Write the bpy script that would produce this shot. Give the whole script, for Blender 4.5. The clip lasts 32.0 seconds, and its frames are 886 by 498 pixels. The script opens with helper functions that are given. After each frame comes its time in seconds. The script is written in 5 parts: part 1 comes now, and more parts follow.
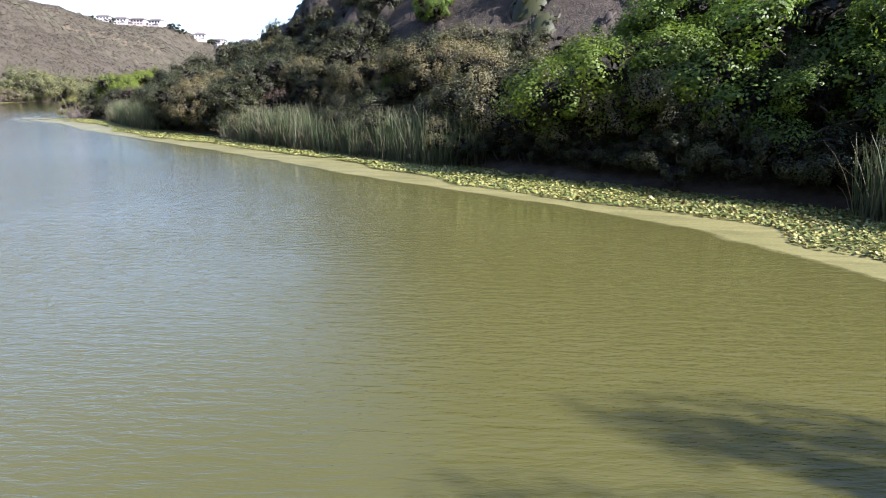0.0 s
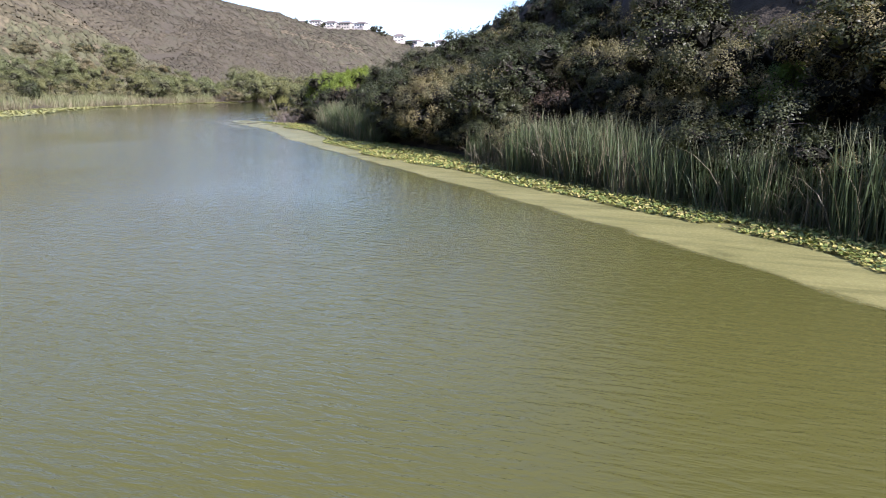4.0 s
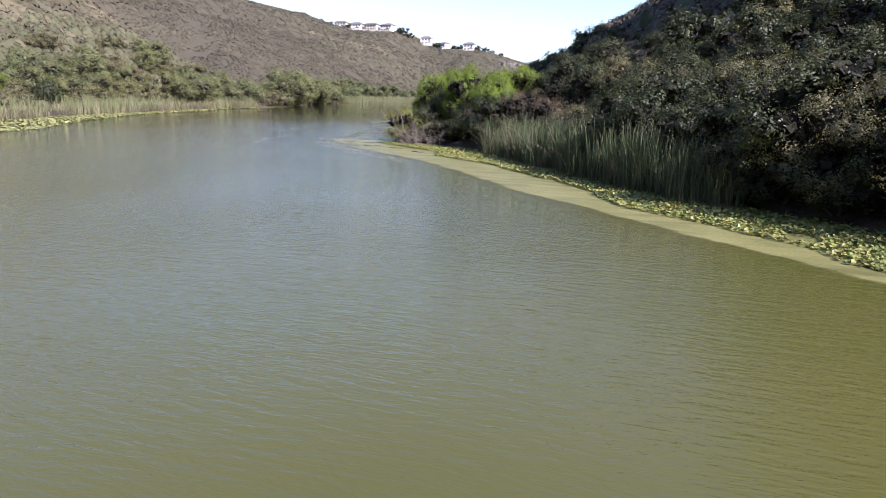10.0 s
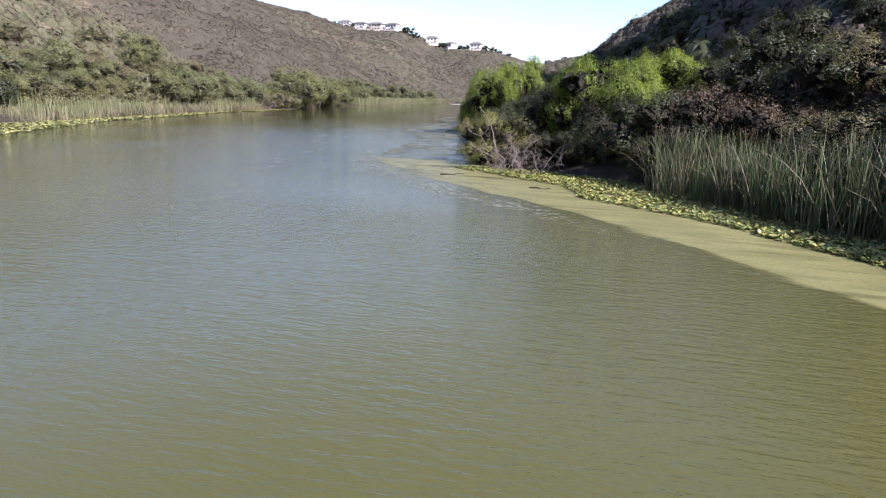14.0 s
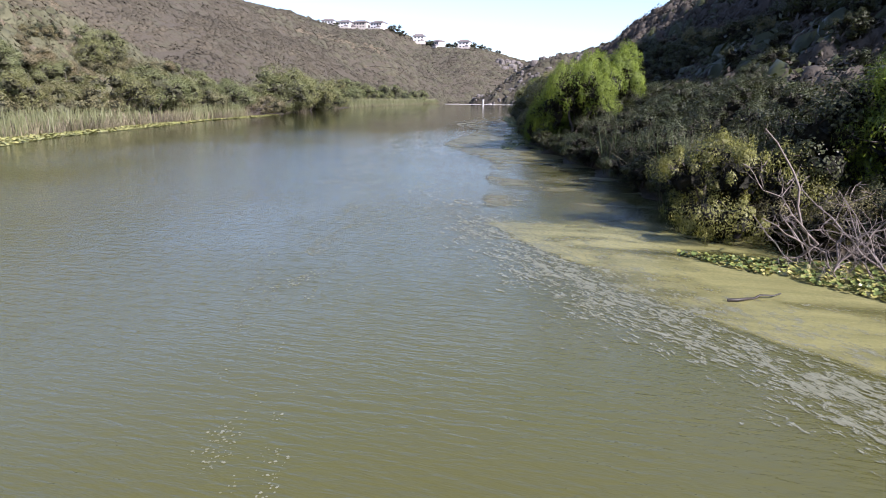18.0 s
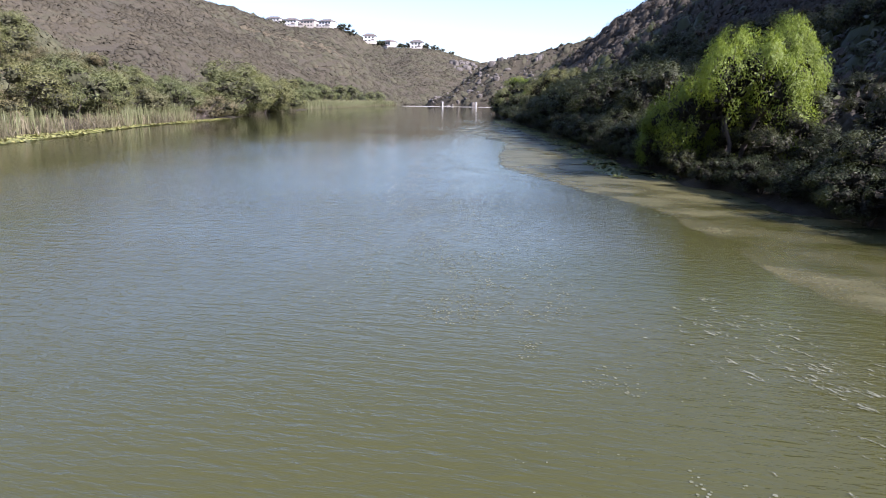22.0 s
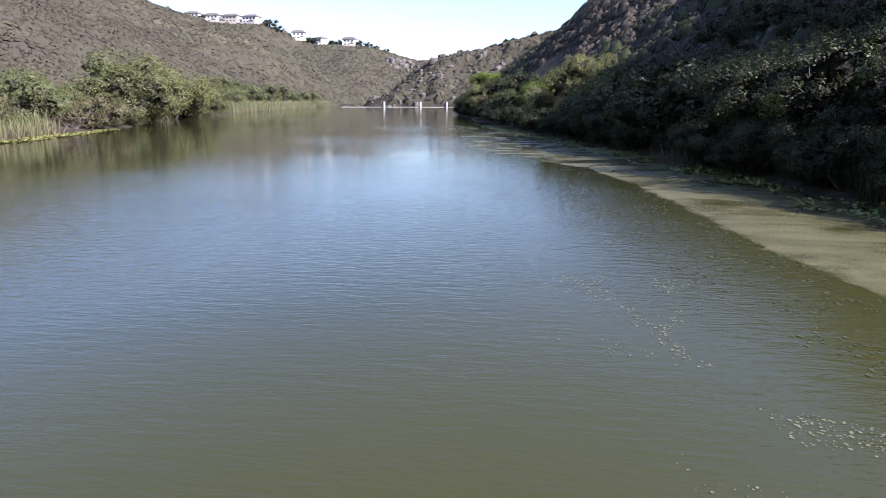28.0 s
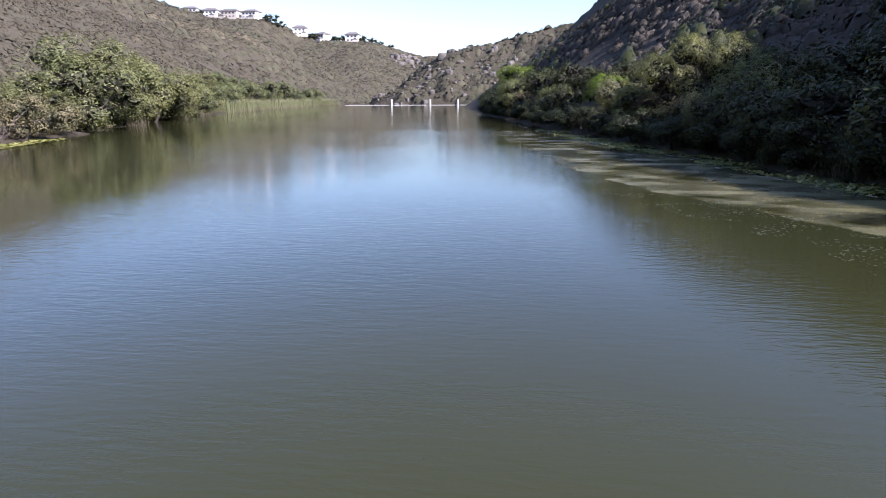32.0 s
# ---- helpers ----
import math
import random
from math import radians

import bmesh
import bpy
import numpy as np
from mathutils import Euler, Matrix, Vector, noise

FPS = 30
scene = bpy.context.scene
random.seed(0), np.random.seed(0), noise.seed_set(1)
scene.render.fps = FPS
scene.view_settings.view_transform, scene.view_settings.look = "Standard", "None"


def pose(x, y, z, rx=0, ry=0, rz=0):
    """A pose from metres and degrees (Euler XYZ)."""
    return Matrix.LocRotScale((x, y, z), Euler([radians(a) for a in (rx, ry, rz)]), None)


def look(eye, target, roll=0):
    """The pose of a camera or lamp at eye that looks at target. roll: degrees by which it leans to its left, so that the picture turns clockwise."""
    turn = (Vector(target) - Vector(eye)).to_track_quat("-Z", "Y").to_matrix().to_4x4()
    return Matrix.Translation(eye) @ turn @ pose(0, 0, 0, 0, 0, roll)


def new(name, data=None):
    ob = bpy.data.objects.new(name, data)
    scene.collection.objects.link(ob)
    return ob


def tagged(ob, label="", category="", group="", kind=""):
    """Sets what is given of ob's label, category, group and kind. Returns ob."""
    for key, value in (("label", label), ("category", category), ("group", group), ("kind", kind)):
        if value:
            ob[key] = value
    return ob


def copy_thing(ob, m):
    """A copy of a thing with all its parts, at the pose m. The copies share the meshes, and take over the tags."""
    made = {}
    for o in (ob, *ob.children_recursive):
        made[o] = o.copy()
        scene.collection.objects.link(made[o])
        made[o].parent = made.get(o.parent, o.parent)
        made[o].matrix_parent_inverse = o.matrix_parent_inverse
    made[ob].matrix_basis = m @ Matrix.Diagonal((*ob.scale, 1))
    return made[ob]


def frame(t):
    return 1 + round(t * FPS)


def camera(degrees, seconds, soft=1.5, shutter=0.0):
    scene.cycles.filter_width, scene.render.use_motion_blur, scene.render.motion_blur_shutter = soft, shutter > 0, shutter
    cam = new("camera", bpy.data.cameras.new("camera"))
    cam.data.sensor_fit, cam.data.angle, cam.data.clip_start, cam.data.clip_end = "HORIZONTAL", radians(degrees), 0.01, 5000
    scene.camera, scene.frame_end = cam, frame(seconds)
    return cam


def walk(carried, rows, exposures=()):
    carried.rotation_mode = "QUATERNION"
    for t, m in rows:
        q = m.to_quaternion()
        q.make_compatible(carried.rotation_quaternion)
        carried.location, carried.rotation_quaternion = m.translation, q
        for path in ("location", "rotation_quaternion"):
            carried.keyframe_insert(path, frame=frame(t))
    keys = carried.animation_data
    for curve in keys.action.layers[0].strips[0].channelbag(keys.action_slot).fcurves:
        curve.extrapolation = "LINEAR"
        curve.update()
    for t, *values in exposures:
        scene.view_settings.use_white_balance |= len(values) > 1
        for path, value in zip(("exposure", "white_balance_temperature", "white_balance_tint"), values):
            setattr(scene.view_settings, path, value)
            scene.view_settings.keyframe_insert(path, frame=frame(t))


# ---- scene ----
cam = camera(69.9, 32.0, 1.0)
# seconds, eye, yaw, pitch, lean
ROWS = [
    (0, -0.22, 1.10, 2.691, -0.35, -13.48, 1.04),
    (0.5, -0.84, 2.71, 2.689, 2.34, -13.55, 0.99),
    (1, -1.47, 4.35, 2.683, 3.75, -13.59, 0.92),
    (1.5, -2.17, 6.02, 2.685, 6.13, -13.61, 0.97),
    (2, -2.95, 7.70, 2.689, 10.02, -13.69, 0.93),
    (2.5, -3.85, 9.34, 2.702, 13.12, -13.78, 1.01),
    (3, -4.83, 10.91, 2.725, 14.41, -13.79, 1.00),
    (3.5, -5.94, 12.38, 2.745, 15.15, -13.80, 1.07),
    (5.5, -11.14, 17.70, 2.761, 16.32, -13.82, 1.20),
    (6, -12.54, 18.91, 2.768, 16.47, -13.82, 1.20),
    (6.5, -13.92, 20.05, 2.773, 16.58, -13.81, 1.28),
    (7, -15.27, 21.13, 2.790, 16.68, -13.79, 1.34),
    (7.5, -16.59, 22.14, 2.803, 16.75, -13.78, 1.37),
    (8, -17.85, 23.13, 2.804, 16.80, -13.72, 1.45),
    (8.5, -19.06, 24.16, 2.812, 16.83, -13.69, 1.46),
    (9, -20.26, 25.27, 2.815, 16.76, -13.61, 1.54),
    (9.5, -21.42, 26.43, 2.810, 16.72, -13.56, 1.63),
    (10, -22.53, 27.63, 2.787, 16.74, -13.51, 1.66),
    (10.5, -23.52, 28.87, 2.742, 16.75, -13.50, 1.65),
    (11, -24.56, 30.19, 2.704, 16.76, -13.47, 1.60),
    (11.5, -25.58, 31.55, 2.666, 16.77, -13.44, 1.54),
    (12, -26.57, 32.97, 2.625, 16.77, -13.43, 1.54),
    (12.5, -27.53, 34.41, 2.598, 16.82, -13.41, 1.46),
    (13, -28.49, 35.89, 2.608, 16.84, -13.42, 1.45),
    (13.5, -29.45, 37.39, 2.622, 16.85, -13.42, 1.42),
    (14, -30.40, 38.90, 2.637, 16.82, -13.40, 1.59),
    (14.5, -31.37, 40.39, 2.642, 16.82, -13.41, 1.72),
    (16.5, -35.47, 46.39, 2.797, 17.07, -13.46, 1.03),
    (17, -36.50, 47.85, 2.813, 17.15, -13.48, 0.81),
    (17.5, -37.55, 49.31, 2.818, 16.87, -13.47, 0.75),
    (18, -38.63, 50.71, 2.816, 15.51, -13.45, 0.68),
    (18.5, -39.73, 52.11, 2.799, 15.29, -13.44, 0.74),
    (19, -40.78, 53.53, 2.763, 14.76, -13.39, 0.89),
    (19.5, -41.84, 55.00, 2.746, 13.20, -13.38, 0.85),
    (20, -42.88, 56.46, 2.703, 12.70, -13.34, 0.97),
    (20.5, -43.88, 57.93, 2.658, 11.91, -13.33, 0.79),
    (21, -44.85, 59.41, 2.655, 11.32, -13.28, 0.88),
    (21.5, -45.79, 60.87, 2.668, 10.93, -13.24, 0.95),
    (22, -46.70, 62.36, 2.673, 10.72, -13.22, 0.91),
    (22.5, -47.58, 63.87, 2.673, 10.58, -13.21, 0.90),
    (23, -48.44, 65.39, 2.687, 10.49, -13.21, 0.82),
    (23.5, -49.27, 66.96, 2.707, 10.23, -13.19, 0.75),
    (24, -50.08, 68.57, 2.723, 6.25, -13.19, 0.53),
    (24.5, -50.84, 70.21, 2.723, 5.34, -13.19, 0.41),
    (25, -51.55, 71.89, 2.716, 5.02, -13.17, 0.46),
    (25.5, -52.19, 73.61, 2.709, 4.83, -13.12, 0.59),
    (27.5, -54.46, 80.65, 2.668, 4.76, -13.21, 0.24),
    (28, -54.98, 82.43, 2.629, 4.73, -13.20, 0.27),
    (28.5, -55.50, 84.24, 2.590, 4.73, -13.19, 0.28),
    (29, -56.03, 86.07, 2.572, 4.74, -13.22, 0.26),
    (29.5, -56.61, 87.92, 2.568, 4.75, -13.25, 0.27),
    (30, -57.17, 89.77, 2.549, 4.77, -13.30, 0.27),
    (30.5, -57.72, 91.53, 2.557, 4.79, -13.34, 0.20),
    (31, -58.33, 93.21, 2.590, 4.80, -13.37, 0.23),
    (31.5, -58.97, 94.83, 2.630, 4.86, -13.42, 0.11),
    (32, -59.60, 96.40, 2.668, 4.91, -13.43, 0.03),
]


def heading(x, y, z, yaw, pitch, lean):
    a, b = radians(yaw), radians(pitch)
    way = Vector((-math.sin(a) * math.cos(b), math.cos(a) * math.cos(b), math.sin(b)))
    return look((x, y, z), Vector((x, y, z)) + way, lean)


walk(cam, [(t, heading(*row)) for t, *row in ROWS], [(0.0, 1.68, 5850, 24), (3.0, 1.41, 5850, 24), (18.0, 1.29, 5880, 25), (32.0, 1.36, 5780, 25)])

# ---- light ----
SUN_AZ, SUN_EL = 117.0, 35.0
world = bpy.data.worlds.new("sky")
scene.world = world
world.use_nodes = True
wn, wl = world.node_tree.nodes, world.node_tree.links
sky = wn.new("ShaderNodeTexSky")
sky.sky_type, sky.sun_disc = "NISHITA", False
sky.sun_elevation, sky.sun_rotation = radians(SUN_EL), radians(SUN_AZ)
sky.air_density, sky.dust_density, sky.ozone_density = 1.0, 0.9, 2.2
wn["Background"].inputs["Strength"].default_value = 0.113
wl.new(sky.outputs["Color"], wn["Background"].inputs["Color"])
sun = new("sun", bpy.data.lights.new("sun", "SUN"))
sun.data.energy, sun.data.angle, sun.data.color = 5.0, radians(0.6), (1.0, 0.95, 0.88)
to_sun = Vector((math.sin(radians(SUN_AZ)) * math.cos(radians(SUN_EL)), math.cos(radians(SUN_AZ)) * math.cos(radians(SUN_EL)), math.sin(radians(SUN_EL))))
sun.matrix_world = look(to_sun * 60, (0, 0, 0))


# ---- materials ----
class Mat:
    """A node material with a few short ways to add nodes."""

    def __init__(self, name):
        self.m = bpy.data.materials.new(name)
        self.m.use_nodes = True
        self.n, self.l = self.m.node_tree.nodes, self.m.node_tree.links
        self.p = self.n["Principled BSDF"]
        self.out = self.n["Material Output"]
        self.co = self.n.new("ShaderNodeTexCoord").outputs["Object"]

    def put(self, socket, value):
        if hasattr(value, "is_output"):
            self.l.new(value, socket)
        else:
            socket.default_value = value

    def mapped(self, scale, turn=0.0):
        k = self.n.new("ShaderNodeMapping")
        k.inputs["Scale"].default_value = scale
        k.inputs["Rotation"].default_value = (0, 0, radians(turn))
        self.l.new(self.co, k.inputs["Vector"])
        return k.outputs["Vector"]

    def drift(self, size, turn):
        """Places along and across a drifting streak: size in metres, turn of its long axis."""
        k = self.n.new("ShaderNodeMapping")
        k.vector_type = "TEXTURE"
        k.inputs["Scale"].default_value = size
        k.inputs["Rotation"].default_value = (0, 0, radians(turn))
        self.l.new(self.co, k.inputs["Vector"])
        return k.outputs["Vector"]

    def world_place(self):
        return self.n.new("ShaderNodeNewGeometry").outputs["Position"]

    def noise(self, scale, detail=3.0, rough=0.55, at=None, distort=0.0):
        k = self.n.new("ShaderNodeTexNoise")
        k.inputs["Scale"].default_value, k.inputs["Detail"].default_value = scale, detail
        k.inputs["Roughness"].default_value, k.inputs["Distortion"].default_value = rough, distort
        self.l.new(at or self.co, k.inputs["Vector"])
        return k.outputs["Fac"]

    def ramp(self, fac, *stops):
        k = self.n.new("ShaderNodeValToRGB")
        e = k.color_ramp.elements
        while len(e) < len(stops):
            e.new(0.5)
        for el, (pos, col) in zip(e, stops):
            el.position = pos
            el.color = (*col, 1) if not isinstance(col, (int, float)) else (col, col, col, 1)
        self.l.new(fac, k.inputs["Fac"])
        return k.outputs["Color"]

    def mix(self, fac, a, b, kind="MIX"):
        k = self.n.new("ShaderNodeMix")
        k.data_type, k.blend_type = "RGBA", kind
        for sock, v in ((k.inputs[0], fac), (k.inputs[6], a), (k.inputs[7], b)):
            self.put(sock, (*v, 1) if isinstance(v, tuple) and len(v) == 3 else v)
        return k.outputs[2]

    def math(self, op, a, b=0.0, c=0.0):
        k = self.n.new("ShaderNodeMath")
        k.operation = op
        for sock, v in zip(k.inputs, (a, b, c)):
            self.put(sock, v)
        return k.outputs[0]

    def bump(self, height, strength, distance, under=None):
        k = self.n.new("ShaderNodeBump")
        self.put(k.inputs["Strength"], strength)
        k.inputs["Distance"].default_value = distance
        self.l.new(height, k.inputs["Height"])
        if under:
            self.l.new(under, k.inputs["Normal"])
        return k.outputs["Normal"]

    def set(self, colour=None, rough=None, normal=None, spec=None, metal=None):
        for key, v in (("Base Color", colour), ("Roughness", rough), ("Normal", normal), ("Specular IOR Level", spec), ("Metallic", metal)):
            if v is not None:
                self.put(self.p.inputs[key], (*v, 1) if isinstance(v, tuple) and len(v) == 3 else v)
        return self.m


def leaf_material(name, dark, mid, pale, through_light=0.35, rough=0.5):
    """Foliage: each leaf its own shade, each plant its own tone, some light let through."""
    k = Mat(name)
    geo = k.n.new("ShaderNodeNewGeometry").outputs["Random Per Island"]
    plant = k.n.new("ShaderNodeObjectInfo").outputs["Random"]
    leaf = k.ramp(geo, (0.0, tuple(0.5 * (a + b) for a, b in zip(dark, mid))), (0.6, mid), (1.0, tuple(0.55 * a + 0.45 * b for a, b in zip(pale, mid))))
    patch = k.noise(1.3, 2.0, at=k.world_place())
    tone = k.mix(k.math("MULTIPLY", patch, 0.45), leaf, tuple(c * 0.62 for c in mid))
    shift = k.mix(k.math("MULTIPLY", plant, 0.45), tone, (mid[0] * 1.25, mid[1] * 0.95, mid[2] * 0.75))
    k.set(colour=shift, rough=rough, spec=0.35)
    tr = k.n.new("ShaderNodeBsdfTranslucent")
    k.l.new(k.mix(1.0, shift, (1.0, 1.0, 0.55), "MULTIPLY"), tr.inputs["Color"])
    mx = k.n.new("ShaderNodeMixShader")
    mx.inputs["Fac"].default_value = through_light
    k.l.new(k.p.outputs["BSDF"], mx.inputs[1])
    k.l.new(tr.outputs["BSDF"], mx.inputs[2])
    k.l.new(mx.outputs["Shader"], k.out.inputs["Surface"])
    return k.m


def plain_material(name, a, b, scale=6.0, rough=0.8, bump=0.3, depth=0.02):
    k = Mat(name)
    f = k.noise(scale, 5.0, 0.6)
    big = k.noise(scale * 0.13, 2.0)
    col = k.mix(big, k.ramp(f, (0.3, a), (0.7, b)), tuple(0.75 * c for c in a))
    return k.set(colour=col, rough=rough, normal=k.bump(f, bump, depth), spec=0.3)


def water_material():
    k = Mat("pond_water")
    warp = k.noise(0.05, 3.0)
    small = k.noise(1.0, 3.0, 0.55, at=k.mapped((2.2, 8.0, 1.0), 8), distort=0.4)
    chop = k.noise(1.0, 2.0, 0.5, at=k.mapped((0.35, 1.1, 1.0), -6), distort=0.3)
    fine = k.noise(9.0, 3.0, 0.6, at=k.mapped((0.6, 2.0, 1.0), 12))
    ruffle = k.ramp(warp, (0.36, 0.35), (0.62, 1.0))
    h = k.math("ADD", k.math("MULTIPLY", small, 1.0), k.math("MULTIPLY", chop, 0.35))
    h = k.math("ADD", h, k.math("MULTIPLY", fine, 0.46))
    murk = k.noise(0.09, 3.0, 0.5)
    silt = k.ramp(murk, (0.3, (0.069, 0.068, 0.017)), (0.55, (0.078, 0.075, 0.021)), (0.75, (0.065, 0.071, 0.015)))
    clear = k.ramp(murk, (0.3, (0.025, 0.027, 0.010)), (0.7, (0.031, 0.032, 0.012)))
    sep = k.n.new("ShaderNodeSeparateXYZ")
    k.l.new(k.co, sep.inputs[0])
    toward_dam = k.n.new("ShaderNodeMapRange")
    k.l.new(sep.outputs["Y"], toward_dam.inputs[0])
    toward_dam.inputs[1].default_value, toward_dam.inputs[2].default_value = 52.0, 106.0
    col = k.mix(toward_dam.outputs[0], silt, clear)
    k.p.inputs["IOR"].default_value = 1.33
    calm = k.math("MULTIPLY", ruffle, k.math("SUBTRACT", 1.0, k.math("MULTIPLY", toward_dam.outputs[0], 0.86)))
    return k.set(colour=col, rough=0.05, normal=k.bump(h, k.math("MULTIPLY", calm, 1.0), 0.034), spec=0.5)


def ground_material():
    """Dry hillside: straw grass, grey-brown brush litter and olive scrub in patches."""
    k = Mat("dry_hillside")
    sep = k.n.new("ShaderNodeSeparateXYZ")
    k.l.new(k.co, sep.inputs[0])
    broad = k.noise(0.028, 5.0, 0.6, distort=0.6)
    mid = k.noise(0.16, 4.0, 0.6)
    fine = k.noise(1.7, 5.0, 0.65)
    grain = k.noise(9.0, 3.0, 0.6)
    straw = k.ramp(fine, (0.25, (0.105, 0.090, 0.052)), (0.75, (0.175, 0.148, 0.086)))
    brush = k.ramp(fine, (0.3, (0.062, 0.053, 0.036)), (0.7, (0.110, 0.094, 0.062)))
    scrub = k.ramp(fine, (0.3, (0.060, 0.060, 0.032)), (0.7, (0.105, 0.102, 0.054)))
    beyond = k.n.new("ShaderNodeMapRange")
    k.l.new(sep.outputs["Y"], beyond.inputs[0])
    for i, v in ((1, 70.0), (2, 190.0), (3, 0.10), (4, -0.13)):
        beyond.inputs[i].default_value = v
    f = k.math("ADD", broad, beyond.outputs[0])
    col = k.mix(k.ramp(f, (0.47, 0.0), (0.60, 1.0)), brush, straw)
    col = k.mix(k.ramp(mid, (0.48, 0.0), (0.62, 0.8)), col, scrub)
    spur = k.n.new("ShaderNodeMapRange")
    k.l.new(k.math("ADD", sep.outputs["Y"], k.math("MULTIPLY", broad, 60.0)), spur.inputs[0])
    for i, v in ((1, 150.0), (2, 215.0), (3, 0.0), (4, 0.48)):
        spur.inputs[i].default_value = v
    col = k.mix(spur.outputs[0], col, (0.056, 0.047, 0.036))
    # darkens the right hillside's colour to stand in for its shade
    right_shade = k.math("MULTIPLY", k.math("GREATER_THAN", k.math("ADD", sep.outputs["X"], k.math("MULTIPLY", sep.outputs["Y"], 0.13)), -50.0), k.math("LESS_THAN", sep.outputs["Y"], 335.0))
    col = k.mix(k.math("MULTIPLY", right_shade, 0.9), col, k.ramp(fine, (0.3, (0.036, 0.030, 0.024)), (0.7, (0.072, 0.060, 0.047))))
    wet = k.n.new("ShaderNodeMapRange")
    k.l.new(k.math("ADD", sep.outputs["Z"], k.math("MULTIPLY", mid, 1.2)), wet.inputs[0])
    for i, v in ((1, 0.7), (2, 2.6), (3, 1.0), (4, 0.0)):
        wet.inputs[i].default_value = v
    col = k.mix(wet.outputs[0], col, k.ramp(fine, (0.3, (0.030, 0.025, 0.018)), (0.7, (0.075, 0.062, 0.042))))
    h = k.math("ADD", fine, k.math("MULTIPLY", grain, 0.4))
    return k.set(colour=col, rough=0.9, normal=k.bump(h, 0.7, 0.22), spec=0.15)


def reed_material(name, low, mid, tip):
    k = Mat(name)
    sep = k.n.new("ShaderNodeSeparateXYZ")
    k.l.new(k.co, sep.inputs[0])
    island = k.n.new("ShaderNodeNewGeometry").outputs["Random Per Island"]
    z = k.math("ADD", k.math("MULTIPLY", sep.outputs["Z"], 0.40), k.math("MULTIPLY", island, 0.28))
    col = k.ramp(z, (0.0, low), (0.45, mid), (0.80, mid), (1.05, tip))
    col = k.mix(k.math("MULTIPLY", island, 0.5), col, tuple(1.35 * c for c in mid))
    k.set(colour=col, rough=0.5, spec=0.35)
    tr = k.n.new("ShaderNodeBsdfTranslucent")
    k.l.new(col, tr.inputs["Color"])
    mx = k.n.new("ShaderNodeMixShader")
    mx.inputs["Fac"].default_value = 0.25
    k.l.new(k.p.outputs["BSDF"], mx.inputs[1])
    k.l.new(tr.outputs["BSDF"], mx.inputs[2])
    k.l.new(mx.outputs["Shader"], k.out.inputs["Surface"])
    return k.m


def island_material(name, stops, rough=0.45, bump=0.0, spec=0.4, thin=0.45):
    k = Mat(name)
    island = k.n.new("ShaderNodeNewGeometry").outputs["Random Per Island"]
    tone = k.noise(0.8, 3.0, at=k.world_place())
    f = k.math("ADD", k.math("MULTIPLY", island, 0.7), k.math("MULTIPLY", tone, 0.35))
    col = k.ramp(f, *stops)
    if not bump:
        return k.set(colour=col, rough=rough, spec=spec)
    leafy = k.noise(5.0, 4.0, 0.7, at=k.world_place())
    broad = k.noise(0.035, 4.0, 0.6, at=k.world_place(), distort=0.5)
    g = k.math("ADD", k.math("MULTIPLY", island, 0.22), k.math("MULTIPLY", tone, 0.30))
    col = k.ramp(k.math("ADD", g, k.math("MULTIPLY", k.math("SUBTRACT", broad, 0.32), 1.5)), *stops)
    col = k.mix(k.ramp(leafy, (0.36, 0.25), (0.54, 0.0)), col, tuple(0.5 * c for c in stops[0][1]))
    patch = k.noise(0.10, 4.0, 0.65, at=k.world_place(), distort=0.8)
    col = k.mix(k.ramp(patch, (0.46, 0.0), (0.62, 0.55)), col, tuple(0.66 * a + b for a, b in zip(stops[0][1], (0.014, 0.013, 0.005))))
    sep = k.n.new("ShaderNodeSeparateXYZ")
    k.l.new(k.world_place(), sep.inputs[0])
    spur = k.n.new("ShaderNodeMapRange")
    k.l.new(k.math("ADD", sep.outputs["Y"], k.math("MULTIPLY", broad, 60.0)), spur.inputs[0])
    for i, v in ((1, 150.0), (2, 215.0), (3, 0.0), (4, thin)):
        spur.inputs[i].default_value = v
    col = k.mix(spur.outputs[0], col, (0.056, 0.047, 0.036))
    return k.set(colour=col, rough=rough, spec=spec, normal=k.bump(leafy, bump, 0.35))


def scum_material(name, low, high, dull, fleck):
    k = Mat(name)
    a = k.noise(0.5, 4.0, 0.6, distort=0.5)
    b = k.noise(14.0, 4.0, 0.7)
    streak = k.noise(1.0, 4.0, 0.6, at=k.mapped((0.5, 2.2, 1), 40), distort=0.6)
    ripple = k.noise(1.0, 2.0, 0.5, at=k.mapped((1.6, 5.0, 1.0), 8), distort=0.5)
    col = k.ramp(a, (0.3, low), (0.7, high))
    col = k.mix(k.ramp(streak, (0.48, 0.0), (0.70, 0.7)), col, dull)
    col = k.mix(k.ramp(b, (0.58, 0.0), (0.74, 0.6)), col, fleck)
    n = k.bump(k.math("ADD", k.math("MULTIPLY", b, 0.2), ripple), 0.5, 0.025)
    film = k.n.new("ShaderNodeAttribute")
    film.attribute_name = "film"
    cover = k.math("MULTIPLY", film.outputs["Fac"], k.ramp(k.math("ADD", k.math("MULTIPLY", streak, 0.7), k.math("MULTIPLY", b, 0.5)), (0.42, 1.0), (0.78, 0.72)))
    k.put(k.p.inputs["Alpha"], cover)
    return k.set(colour=col, rough=k.ramp(b, (0.3, 0.35), (0.7, 0.6)), normal=n, spec=0.25)


